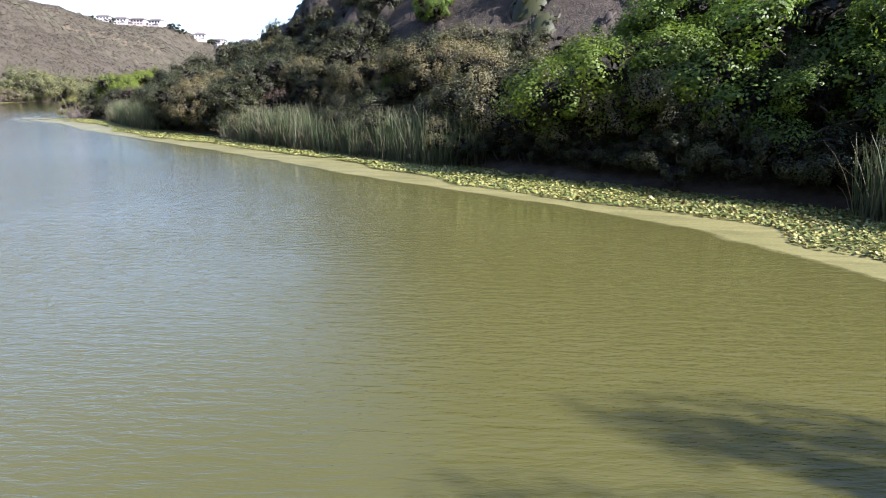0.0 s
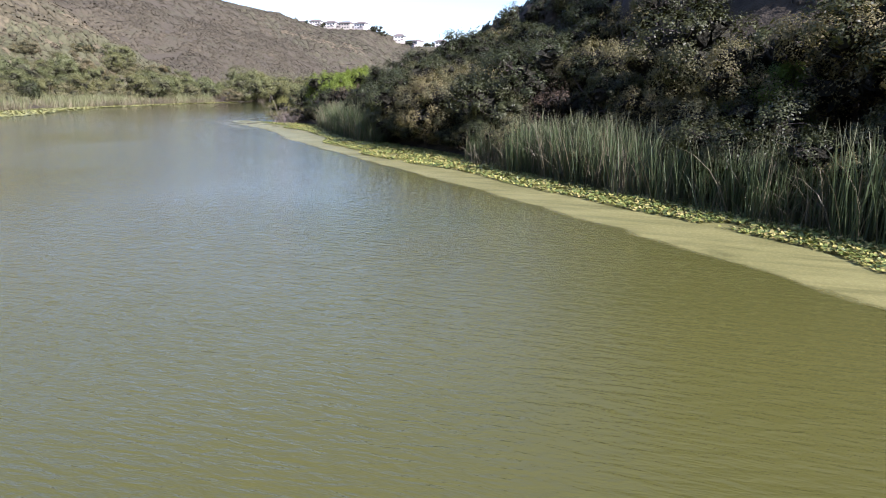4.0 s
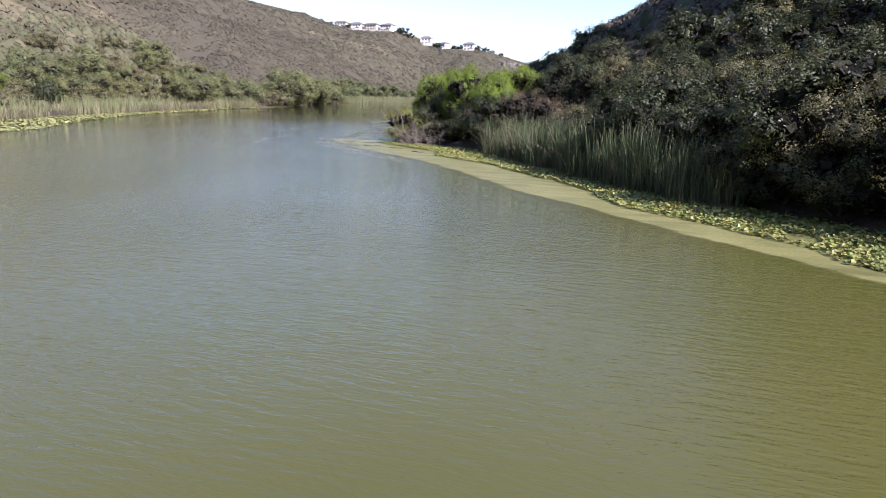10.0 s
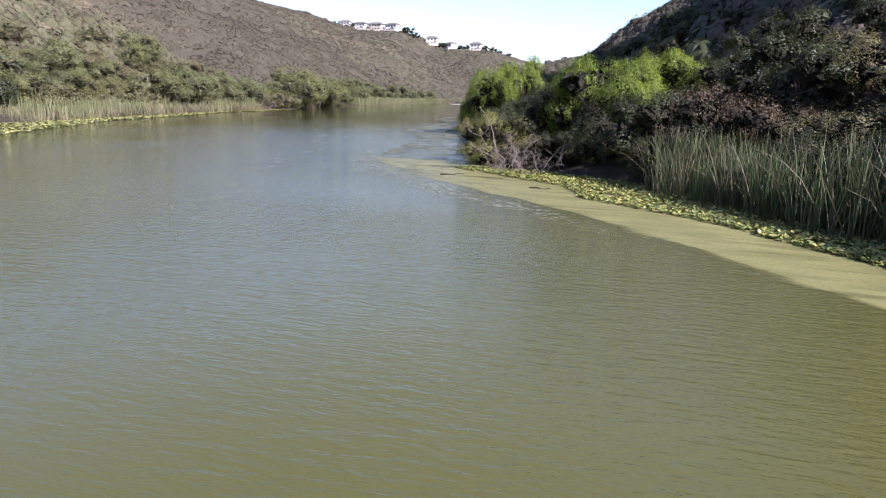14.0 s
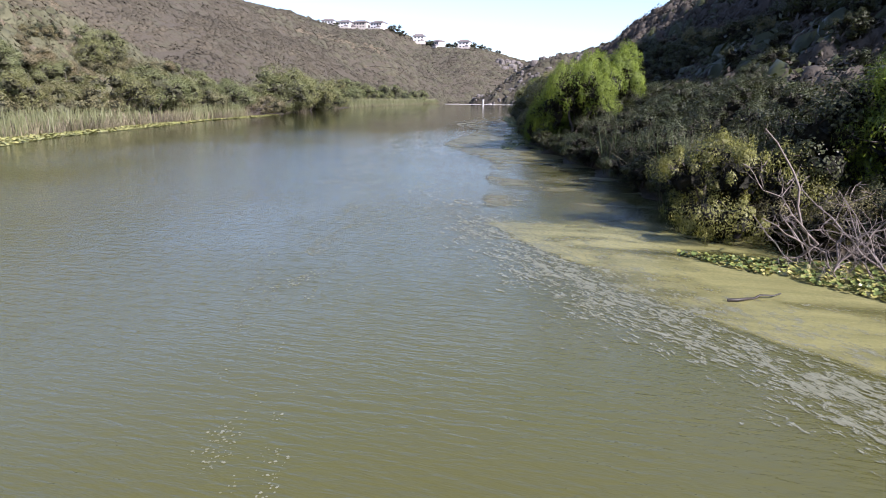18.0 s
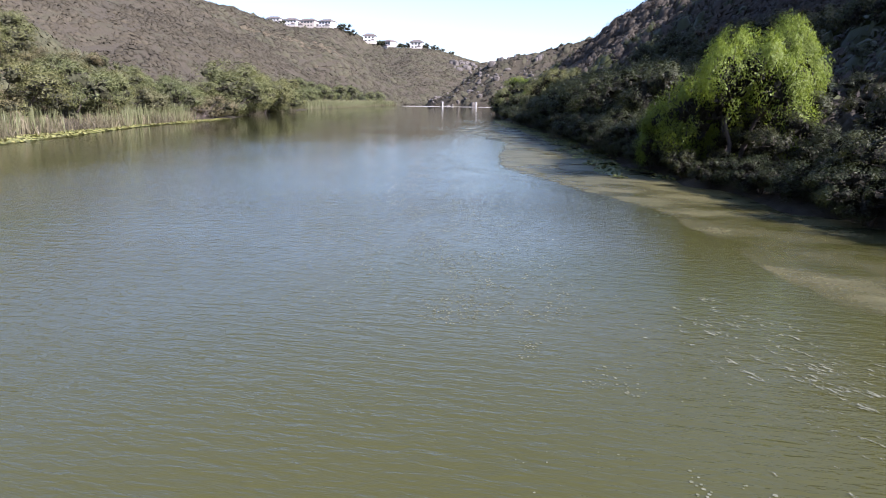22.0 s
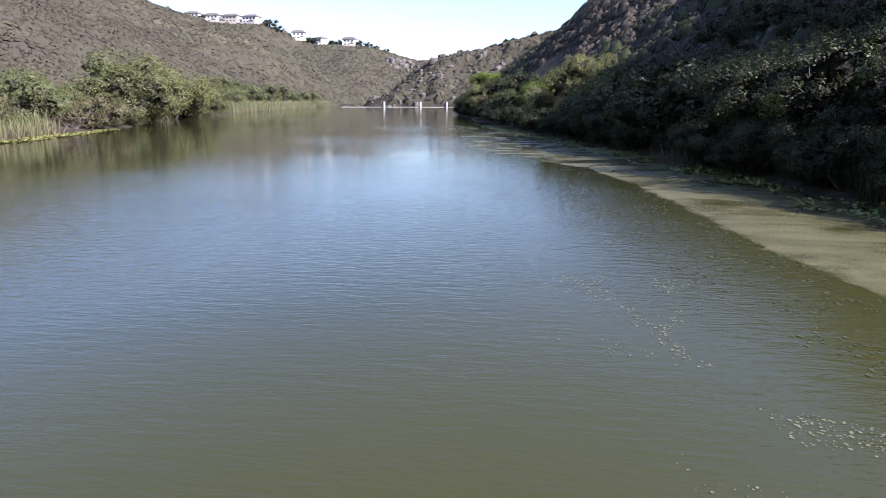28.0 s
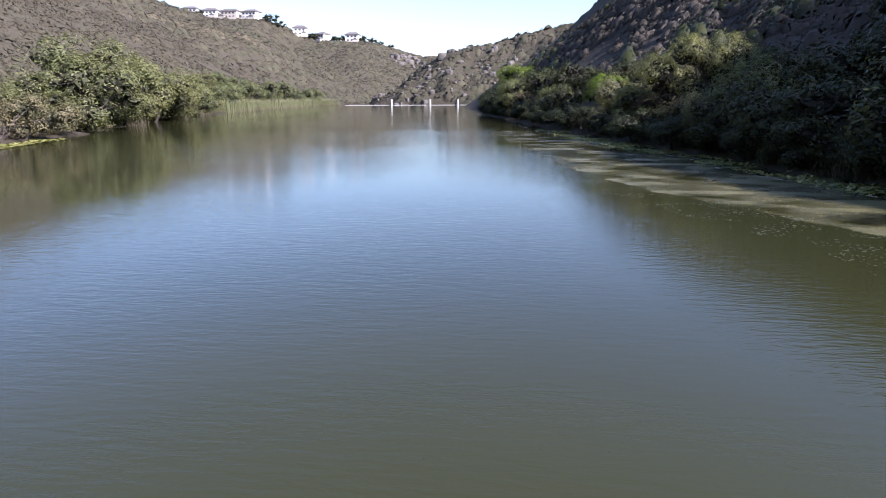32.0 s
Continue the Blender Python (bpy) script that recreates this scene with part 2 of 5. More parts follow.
def foam_material():
    """A pale film torn into lacy flecks, thicker where the mesh says so."""
    k = Mat("foam_film")
    along = k.noise(1.0, 4.0, 0.6, at=k.drift((0.55, 0.20, 1.0), 133), distort=0.5)
    lace = k.noise(1.0, 4.0, 0.65, at=k.drift((0.17, 0.075, 1.0), 133), distort=1.2)
    film = k.n.new("ShaderNodeAttribute")
    film.attribute_name = "film"
    f = k.math("ADD", k.math("MULTIPLY", along, 0.38), k.math("MULTIPLY", lace, 0.62))
    f = k.math("ADD", f, k.math("MULTIPLY", k.math("SUBTRACT", film.outputs["Fac"], 0.5), 0.42))
    k.put(k.p.inputs["Alpha"], k.ramp(f, (0.53, 0.0), (0.58, 0.60), (0.75, 0.80)))
    col = k.ramp(lace, (0.3, (0.135, 0.138, 0.078)), (0.7, (0.225, 0.225, 0.155)))
    return k.set(colour=col, rough=0.5, spec=0.3)


WATER = water_material()
FILM = foam_material()
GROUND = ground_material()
SCUM = scum_material("algae_scum", (0.180, 0.170, 0.060), (0.232, 0.214, 0.082), (0.120, 0.118, 0.040), (0.280, 0.265, 0.150))
# browner scum, also darkened to stand in for the margin's shade
SCUM_OLIVE_SHADE = scum_material("olive_shade_scum", (0.104, 0.097, 0.040), (0.140, 0.126, 0.056), (0.066, 0.068, 0.024), (0.180, 0.168, 0.100))
BARK = plain_material("grey_bark", (0.060, 0.048, 0.040), (0.120, 0.100, 0.085), 14.0)
DEADWOOD = plain_material("bleached_wood", (0.15, 0.12, 0.10), (0.34, 0.29, 0.25), 14.0)
L_SUMAC = leaf_material("sumac_leaf", (0.062, 0.112, 0.018), (0.122, 0.200, 0.030), (0.220, 0.300, 0.060), 0.44)
L_SAGE = leaf_material("sage_leaf", (0.105, 0.108, 0.054), (0.168, 0.164, 0.080), (0.250, 0.235, 0.128), 0.28, 0.65)
L_OAK = leaf_material("scrub_oak_leaf", (0.027, 0.036, 0.014), (0.047, 0.059, 0.022), (0.090, 0.102, 0.042), 0.22)
L_WILLOW = leaf_material("willow_leaf", (0.105, 0.160, 0.024), (0.190, 0.270, 0.042), (0.300, 0.370, 0.085), 0.46)
L_OLIVE = leaf_material("olive_willow_leaf", (0.112, 0.134, 0.058), (0.180, 0.206, 0.088), (0.255, 0.270, 0.128), 0.36)
L_YELLOW = leaf_material("olive_yellow_leaf", (0.132, 0.150, 0.044), (0.215, 0.232, 0.074), (0.310, 0.310, 0.125), 0.42)
L_TAN = leaf_material("buckwheat_leaf", (0.115, 0.104, 0.058), (0.180, 0.163, 0.090), (0.265, 0.240, 0.140), 0.28, 0.7)
# crown gap colours: dark stands for shade, the pale copy for sunlit shrubs
INNER = plain_material("gap_shade_fill", (0.014, 0.014, 0.008), (0.042, 0.038, 0.022), 9.0, 0.95, 1.0, 0.15)
INNER_PALE = plain_material("pale_gap_shade_fill", (0.052, 0.054, 0.028), (0.100, 0.098, 0.054), 9.0, 0.95, 0.6, 0.10)
L_DRY = leaf_material("dry_leaf", (0.075, 0.054, 0.038), (0.120, 0.092, 0.066), (0.190, 0.150, 0.110), 0.25, 0.7)
REED = reed_material("cattail_green", (0.050, 0.052, 0.026), (0.066, 0.090, 0.036), (0.230, 0.215, 0.130))
REED_DRY = reed_material("cattail_dry", (0.085, 0.072, 0.044), (0.135, 0.118, 0.070), (0.240, 0.212, 0.140))
# paler copies of the reed colours, standing in for sunlight on the left bank
REED_SUNNY = reed_material("sunny_reed_green", (0.095, 0.100, 0.046), (0.150, 0.160, 0.072), (0.300, 0.280, 0.160))
REED_SUNNY_DRY = reed_material("sunny_reed_dry", (0.150, 0.128, 0.075), (0.230, 0.200, 0.120), (0.360, 0.315, 0.205))
PAD = island_material("lily_pad", ((0.12, (0.070, 0.100, 0.024)), (0.44, (0.125, 0.158, 0.034)), (0.64, (0.230, 0.220, 0.055)), (0.84, (0.340, 0.295, 0.100)), (0.97, (0.200, 0.110, 0.050))), 0.4)
PAD_YELLOW = island_material("yellow_lily_pad", ((0.1, (0.115, 0.135, 0.035)), (0.5, (0.215, 0.215, 0.060)), (0.9, (0.310, 0.285, 0.110))), 0.4)
FLECK = island_material("foam_fleck", ((0.1, (0.105, 0.105, 0.050)), (0.6, (0.150, 0.150, 0.085)), (1.0, (0.23, 0.23, 0.16))), 0.6)
FOAM = plain_material("white_foam", (0.30, 0.30, 0.27), (0.46, 0.46, 0.42), 9.0, 0.7, 0.3, 0.005)
WETWOOD = plain_material("wet_wood", (0.022, 0.018, 0.014), (0.055, 0.045, 0.035), 12.0, 0.5)
WEED = island_material("water_weed", ((0.1, (0.026, 0.032, 0.010)), (0.6, (0.048, 0.055, 0.018)), (1.0, (0.080, 0.078, 0.030))), 0.5)
BRUSH = island_material("chaparral_leaf", ((0.05, (0.040, 0.036, 0.023)), (0.32, (0.066, 0.058, 0.036)), (0.60, (0.096, 0.083, 0.051)), (0.95, (0.160, 0.135, 0.082))), 0.8, bump=0.2, spec=0.15)
# brown brush colour, lowered to stand in for shade on the right hill
BRUSH_SHADE = island_material("shade_brush_leaf", ((0.1, (0.040, 0.034, 0.027)), (0.5, (0.066, 0.056, 0.044)), (1.0, (0.105, 0.088, 0.068))), 0.8, bump=0.2, spec=0.15, thin=0.1)
BRUSH_GREEN = island_material("green_chaparral_leaf", ((0.1, (0.066, 0.067, 0.036)), (0.5, (0.100, 0.098, 0.053)), (1.0, (0.148, 0.138, 0.080))), 0.75, bump=0.25, spec=0.15)
STRAW = island_material("straw_grass", ((0.1, (0.118, 0.098, 0.060)), (0.6, (0.168, 0.138, 0.085)), (1.0, (0.225, 0.185, 0.120))), 0.8, bump=0.25, spec=0.15, thin=0.2)
ROCK = plain_material("granite", (0.10, 0.088, 0.076), (0.23, 0.205, 0.18), 1.2, 0.85, 0.6, 0.1)
STUCCO = plain_material("white_stucco", (0.70, 0.68, 0.64), (0.82, 0.80, 0.77), 3.0, 0.85, 0.2, 0.01)
STUCCO_TAN = plain_material("tan_stucco", (0.50, 0.44, 0.37), (0.62, 0.56, 0.48), 3.0, 0.85, 0.2, 0.01)
TILE_ROOF = plain_material("grey_roof_tile", (0.13, 0.11, 0.10), (0.24, 0.21, 0.19), 5.0, 0.85, 0.5, 0.05)
WINDOW = plain_material("dark_window", (0.035, 0.040, 0.045), (0.07, 0.08, 0.09), 1.0, 0.12, 0.0, 0.01)
CONCRETE = plain_material("white_concrete", (0.40, 0.39, 0.37), (0.55, 0.54, 0.51), 3.0, 0.8, 0.2, 0.01)


# ---- mesh helpers ----
def mesh_of(name, verts, faces, material, smooth=False):
    """A mesh from arrays; faces all of one length."""
    me = bpy.data.meshes.new(name)
    verts, faces = np.asarray(verts, dtype=np.float32), np.asarray(faces, dtype=np.int32)
    me.vertices.add(len(verts))
    me.vertices.foreach_set("co", verts.ravel())
    k = faces.shape[1]
    me.loops.add(faces.size)
    me.loops.foreach_set("vertex_index", faces.ravel())
    me.polygons.add(len(faces))
    me.polygons.foreach_set("loop_start", np.arange(0, faces.size, k, dtype=np.int32))
    me.polygons.foreach_set("loop_total", np.full(len(faces), k, dtype=np.int32))
    me.polygons.foreach_set("use_smooth", np.full(len(faces), smooth, dtype=bool))
    me.update(calc_edges=True)
    me.materials.append(material)
    return me


def part(name, me, parent, label=""):
    ob = new(name, me)
    ob.parent = parent
    return tagged(ob, label) if label else ob


def bm_mesh(name, bm, material, smooth=False):
    me = bpy.data.meshes.new(name)
    bm.to_mesh(me)
    bm.free()
    for p in me.polygons:
        p.use_smooth = smooth
    me.materials.append(material)
    return me


def soften(me, normals):
    """Foliage shaded as the mass that its leaves make up."""
    me.normals_split_custom_set_from_vertices(np.ascontiguousarray(normals, dtype=np.float32))
    return me


class Heap:
    """Collects arrays of vertices and faces into one mesh."""

    def __init__(self):
        self.v, self.f, self.n = [], [], 0

    def add(self, v, f):
        self.v.append(np.asarray(v, dtype=np.float32))
        self.f.append(np.asarray(f, dtype=np.int32) + self.n)
        self.n += len(v)

    def mesh(self, name, material, smooth=False):
        return mesh_of(name, np.concatenate(self.v), np.concatenate(self.f), material, smooth)


def lattice(i, j, seed):
    h = (i.astype(np.int64) * 374761393 + j.astype(np.int64) * 668265263 + seed * 974634777) & 0xFFFFFFFF
    h = ((h ^ (h >> 13)) * 1274126177) & 0xFFFFFFFF
    return ((h ^ (h >> 16)) & 0xFFFF) / 65535.0


def vnoise(x, y, seed=0):
    """Smooth value noise, 0 to 1, over arrays."""
    x, y = np.asarray(x, dtype=float), np.asarray(y, dtype=float)
    i, j = np.floor(x), np.floor(y)
    u, v = x - i, y - j
    u, v = u * u * (3 - 2 * u), v * v * (3 - 2 * v)
    a, b = lattice(i, j, seed), lattice(i + 1, j, seed)
    c, d = lattice(i, j + 1, seed), lattice(i + 1, j + 1, seed)
    return (a * (1 - u) + b * u) * (1 - v) + (c * (1 - u) + d * u) * v


def fbm(x, y, seed=0, octaves=4):
    s, a, t = 0, 1.0, 0
    for o in range(octaves):
        s = s + a * vnoise(np.asarray(x) * 2 ** o, np.asarray(y) * 2 ** o, seed + o)
        t, a = t + a, a * 0.5
    return s / t


# ---- the valley in plan ----
# right bank, left bank: x at y
BANK_R = np.array([(14, -120), (14, -8), (15, 0), (14.5, 6), (13.2, 11.5), (10.8, 16.4), (6.8, 19.7), (2.4, 23.9), (-3.0, 29.8), (-8.4, 35.2), (-15.8, 42.8), (-20.2, 46.8), (-24.7, 53.0), (-29.0, 59.6), (-34.4, 63.0), (-37.2, 68.0), (-39.6, 76.0), (-41.6, 81.0), (-43.9, 88.2), (-45.1, 96.5), (-46.2, 105.0), (-47.6, 114.0), (-50.3, 126.0), (-52.4, 136.0), (-56.0, 159.0), (-62.0, 200.0), (-67.0, 255.0), (-72.0, 320.0), (-72.0, 345.0), (-60.0, 420.0)])
BANK_L = np.array([(-50, -120), (-50, 0), (-54, 30), (-62, 50), (-70.5, 66.0), (-76.5, 82.0), (-80.0, 94.0), (-83.5, 106.0), (-86.5, 120.0), (-88.5, 136.0), (-93.5, 152.0), (-101.0, 182.0), (-108.5, 214.0), (-113.5, 258.0), (-118.0, 310.0), (-121.0, 345.0), (-112.0, 420.0)])
SCUM_OUT = np.array([(12, -30), (11.5, -4), (9.5, 4), (7.2, 9.0), (6.2, 12.0), (5.0, 14.6), (2.6, 17.4), (-0.8, 20.6), (-3.5, 23.1), (-7.0, 27.2), (-11.6, 32.2), (-16.8, 37.3), (-21.4, 42.0), (-26.3, 47.2), (-31.0, 53.4), (-35.4, 57.3), (-38.4, 59.8), (-42.0, 65.0), (-43.4, 72.0), (-44.6, 79.0), (-47.0, 83.5), (-49.4, 88.0), (-50.3, 94.0), (-50.5, 101.0), (-51.6, 108.0), (-55.4, 115.0), (-57.6, 123.0), (-60.4, 145.0), (-65.0, 190.0)])


def at_y(curve, y):
    return np.interp(y, curve[:, 1], curve[:, 0])


def lean_of(curve, y):
    slope = (at_y(curve, np.asarray(y) + 6) - at_y(curve, np.asarray(y) - 6)) / 12
    return 1 / np.sqrt(1 + slope ** 2)


def right_of(x, y):
    return (x - at_y(BANK_R, y)) * lean_of(BANK_R, y)


def left_of(x, y):
    return (at_y(BANK_L, y) - x) * lean_of(BANK_L, y)


def soft_min(a, b, k=10.0):
    h = np.clip(0.5 + 0.5 * (b - a) / k, 0, 1)
    return b * (1 - h) + a * h - k * h * (1 - h)


CREST_L = np.array([(-100, 105), (100, 100), (230, 88), (330, 70), (400, 58), (470, 52), (560, 50), (900, 45)])
FAR_CREST = np.array([(-400, 72), (-310, 60), (-272, 52), (-240, 50.5), (-206, 49.5), (-196, 45.0), (-188, 40.5), (-176, 38.5), (-146, 38.0), (-132, 34.5), (-110, 28.5), (-70, 31), (-20, 40), (60, 60), (300, 80)])


def height(x, y):
    """The ground's height over the water."""
    x, y = np.asarray(x, dtype=float), np.asarray(y, dtype=float)
    r, l = right_of(x, y), left_of(x, y)
    rough = fbm(x / 38, y / 38, 3, 4) - 0.5
    small = fbm(x / 7, y / 7, 11, 3) - 0.5
    steep = np.interp(y, [14, 26, 44, 64, 92, 118, 150, 190, 230, 400], [0.34, 0.38, 0.40, 0.40, 0.46, 0.52, 0.60, 0.68, 0.72, 0.74])
    hr = 0.15 + 0.10 * np.clip(r, 0, 2) + steep * np.clip(r - 1.5, 0, None)
    shoulder = np.interp(y, [44, 54, 64, 92, 118, 150, 200], [8, 12, 17, 27, 31, 37, 46])
    hr = hr + np.interp(y, [34, 44, 54, 66, 78, 110, 150, 220, 320], [0.0, 0.6, 0.8, 0.9, 1.0, 1.2, 0.5, 0.4, 0.3]) * np.clip(r - shoulder, 0, None)
    hr = hr + np.clip(r / 25, 0, 1) * (rough * 12 + small * 2.0)
    hr = soft_min(hr, np.interp(y, [0, 28, 42, 60, 70, 80, 100, 130, 180, 240, 300], [18, 23, 28, 31, 37, 43, 48, 41, 32, 32, 42]) + rough * 6, 8)
    hl = 0.12 + 0.06 * np.clip(l, 0, 6) + 0.43 * np.clip(l - 5, 0, None)
    spur = 7.0 * np.exp(-((y - 112 + 0.15 * l) / 30) ** 2) - 6.0 * np.exp(-((y - 168 - 0.15 * l) / 24) ** 2)
    hl = hl + np.clip(l / 35, 0, 1) * (spur + rough * 15 + small * 1.8)
    crest = np.interp(y, CREST_L[:, 0], CREST_L[:, 1])
    hl = soft_min(hl, crest + rough * 5, 12)
    far = np.interp(x, FAR_CREST[:, 0], FAR_CREST[:, 1])
    y0 = np.interp(x, [-400, -205, -190, -110, 200], [480, 502, 526, 532, 560])
    hf = far - 0.24 * np.clip(y0 - y - 4, 0, None) - 0.03 * np.clip(y - y0 - 30, 0, None) + rough * 5 * np.clip((y0 - y) / 40, 0, 1)
    ax = np.clip((x + 83) / 60, 0, 1)
    knob = 21.5 + ax * 14 - 0.62 * np.hypot(x - np.clip(x, -83, 40), (y - 392) * 0.8) + (fbm(x / 9, y / 9, 23, 3) - 0.5) * 7
    behind = 0.35 * (-26 - y) + rough * 8
    h = np.maximum.reduce([np.where(r > 0, hr, -5), np.where(l > 0, hl, -5), np.where(y > 340, np.maximum(hf, -2), np.maximum(hf, -5)), knob, behind])
    bed = -0.2 - 0.25 * np.clip(np.minimum(-r, -l), 0, 4)
    return np.where(h < -1.2, np.where((r < 0) & (l < 0), bed, h), h)


def steps(*runs):
    out = []
    for a, b, s in runs:
        out += list(np.arange(a, b, s))
    return np.array(out + [runs[-1][1]])


gx = steps((-1500, -500, 100), (-500, -260, 12), (-260, -130, 5), (-130, -60, 2.2), (-60, 40, 1.6), (40, 120, 5), (120, 300, 15), (300, 1400, 100))
gy = steps((-600, -120, 40), (-120, 0, 8), (0, 130, 1.6), (130, 260, 3), (260, 440, 4), (440, 580, 4), (580, 800, 30), (800, 2400, 160))
X, Y = np.meshgrid(gx, gy)
Z = height(X, Y)
idx = np.arange(X.size).reshape(X.shape)
quads = np.stack([idx[:-1, :-1], idx[:-1, 1:], idx[1:, 1:], idx[1:, :-1]], -1).reshape(-1, 4)
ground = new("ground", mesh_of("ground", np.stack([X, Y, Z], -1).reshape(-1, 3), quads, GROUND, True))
tagged(ground, "dry brush-covered canyon hillsides of straw grass and grey soil", "hillside", kind="structure")

WX, WY = np.meshgrid(np.linspace(-200, 80, 29), np.linspace(-140, 345, 49))
idx = np.arange(WX.size).reshape(WX.shape)
quads = np.stack([idx[:-1, :-1], idx[:-1, 1:], idx[1:, 1:], idx[1:, :-1]], -1).reshape(-1, 4)
water = new("water", mesh_of("water", np.stack([WX, WY, WX * 0], -1).reshape(-1, 3), quads, WATER, True))
tagged(water, "murky olive-green reservoir water with small wind ripples", "water", kind="structure")


# ---- plants: builders ----
def unit(v):
    return v / np.maximum(np.linalg.norm(v, axis=-1, keepdims=True), 1e-6)


def leaf_quads(rng, centre, out, length, width, jitter=0.6, droop=0.0):
    """A pointed four-cornered leaf at every centre, its face turned roughly outward."""
    n = len(centre)
    face = unit(unit(out) + rng.normal(size=(n, 3)) * jitter)
    d = unit(np.cross(face, rng.normal(size=(n, 3)) + np.array([0, 0, 0.01])) + np.array([0, 0, -droop]))
    side = unit(np.cross(d, face))
    ln = (length * rng.uniform(0.65, 1.35, (n, 1))) * d
    wd = (width * rng.uniform(0.7, 1.3, (n, 1))) * side
    up = face * width * 0.2
    v = np.stack([centre - ln / 2, centre + wd / 2 + up, centre + ln / 2, centre - wd / 2 + up], 1).reshape(-1, 3)
    return v, np.arange(4 * n).reshape(-1, 4)


def tube(points, r0, r1, sides=5):
    """A tapered tube along points: vertices and quads."""
    p = np.asarray(points, dtype=float)
    n = len(p)
    t = unit(np.gradient(p, axis=0))
    ref = np.where(np.abs(t[:, 2:3]) > 0.9, np.array([[1.0, 0, 0]]), np.array([[0, 0, 1.0]]))
    a = unit(np.cross(t, ref))
    b = np.cross(t, a)
    r = np.linspace(r0, r1, n)[:, None, None]
    ang = np.arange(sides) * 2 * np.pi / sides
    ring = p[:, None] + r * (np.cos(ang)[None, :, None] * a[:, None] + np.sin(ang)[None, :, None] * b[:, None])
    i = np.arange(n * sides).reshape(n, sides)
    j = np.roll(i, -1, axis=1)
    f = np.stack([i[:-1], j[:-1], j[1:], i[1:]], -1).reshape(-1, 4)
    return ring.reshape(-1, 3), f


def branch(rng, a, b, bend=0.2, n=6):
    s = np.linspace(0, 1, n)[:, None]
    a, b = np.asarray(a, float), np.asarray(b, float)
    ln = np.linalg.norm(b - a)
    off = rng.normal(size=(1, 3)) * ln * bend
    jag = rng.normal(size=(n, 3)) * ln * 0.025
    jag[0] = 0
    return a + (b - a) * s + off * (s * (1 - s)) + jag


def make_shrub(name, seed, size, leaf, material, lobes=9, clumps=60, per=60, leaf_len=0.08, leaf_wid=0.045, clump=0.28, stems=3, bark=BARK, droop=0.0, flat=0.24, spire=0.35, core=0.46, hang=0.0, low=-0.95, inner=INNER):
    """A shrub or small tree: forked stems, limbs to uneven lobes, and on each lobe leafy clumps with dark gaps between."""
    rng = np.random.default_rng(seed)
    rx, ry, rz = size
    root = new(name)
    # uneven lobes that make up the crown
    k = np.arange(lobes) + 0.5
    dz = np.clip(0.95 - (0.95 - low) * k / lobes + rng.normal(0, 0.10, lobes), low, 1.0)
    az = k * 2.39996 + rng.normal(0, 0.35, lobes)
    ld = np.stack([np.sqrt(1 - dz ** 2) * np.cos(az), np.sqrt(1 - dz ** 2) * np.sin(az), dz], 1)
    lr = rng.uniform(0.26, 0.50, lobes) * (9.0 / lobes) ** 0.33
    reach = rng.uniform(0.92, 1.14, lobes) - lr
    lc = ld * reach[:, None] * np.array([rx, ry, rz * 0.48]) + np.array([0, 0, rz * 0.46])
    lrad = lr[:, None] * np.array([rx, ry, rz * 0.48])
    lc[:, 2] = np.maximum(lc[:, 2], lrad[:, 2] * 0.75)
    # clumps over each lobe, most of them up and outward
    own_lobe = np.repeat(np.arange(lobes), np.ceil(clumps * lr ** 2 / (lr ** 2).sum() + 1).astype(int))
    clumps = len(own_lobe)
    cd = unit(rng.normal(size=(clumps, 3)) + 0.75 * ld[own_lobe] + np.array([0, 0, 0.40]))
    c = lc[own_lobe] + cd * lrad[own_lobe] * rng.uniform(0.72, 1.12, (clumps, 1))
    c[:, 2] = np.maximum(c[:, 2], clump * 0.4)
    cr = clump * rng.uniform(0.45, 1.35, clumps)
    own = np.repeat(np.arange(clumps), per)
    n = len(own)
    u = unit(rng.normal(size=(n, 3)) + 0.6 * cd[own] + np.array([0, 0, 0.35]))
    shell = rng.uniform(0.30, 1.10, (n, 1)) ** 0.6
    stretch = 1.0 + spire * np.clip(u[:, 2:3], 0, 1) * rng.uniform(0.2, 1.3, (clumps, 1))[own]
    pts = c[own] + u * shell * cr[own, None] * np.concatenate([np.ones((n, 2)), stretch], 1)
    pts[:, 2] -= hang * rng.random(n) ** 2 * np.clip(1.1 - cd[own, 2], 0, 1.6)
    pts[:, 2] = np.maximum(pts[:, 2], 0.02)
    heap = Heap()
    heap.add(*leaf_quads(rng, pts, u + 0.35 * cd[own] + np.array([0, 0, 0.15]), leaf_len, leaf_wid, flat, droop))
    # quads inside each lobe, coloured as the shade between clumps
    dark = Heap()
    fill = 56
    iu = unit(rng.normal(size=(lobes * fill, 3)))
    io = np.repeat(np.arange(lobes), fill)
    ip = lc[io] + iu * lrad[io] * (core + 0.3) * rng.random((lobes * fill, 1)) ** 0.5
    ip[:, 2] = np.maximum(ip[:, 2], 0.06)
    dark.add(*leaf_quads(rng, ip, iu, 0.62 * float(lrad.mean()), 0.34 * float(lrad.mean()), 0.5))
    tagged(part("inner_growth", dark.mesh("inner_growth", inner, True), root, "inner leaf quads coloured like shade between the clumps"), kind="stuff")
    twigs, forks = Heap(), []
    for q in range(stems):
        ang = q * 2 * np.pi / stems + rng.uniform(-0.4, 0.4)
        foot = np.array([math.cos(ang), math.sin(ang), 0]) * 0.06 * rx + np.array([0, 0, -0.25])
        fork = np.array([math.cos(ang) * rx * 0.35, math.sin(ang) * ry * 0.35, rz * rng.uniform(0.25, 0.42)])
        forks.append(fork)
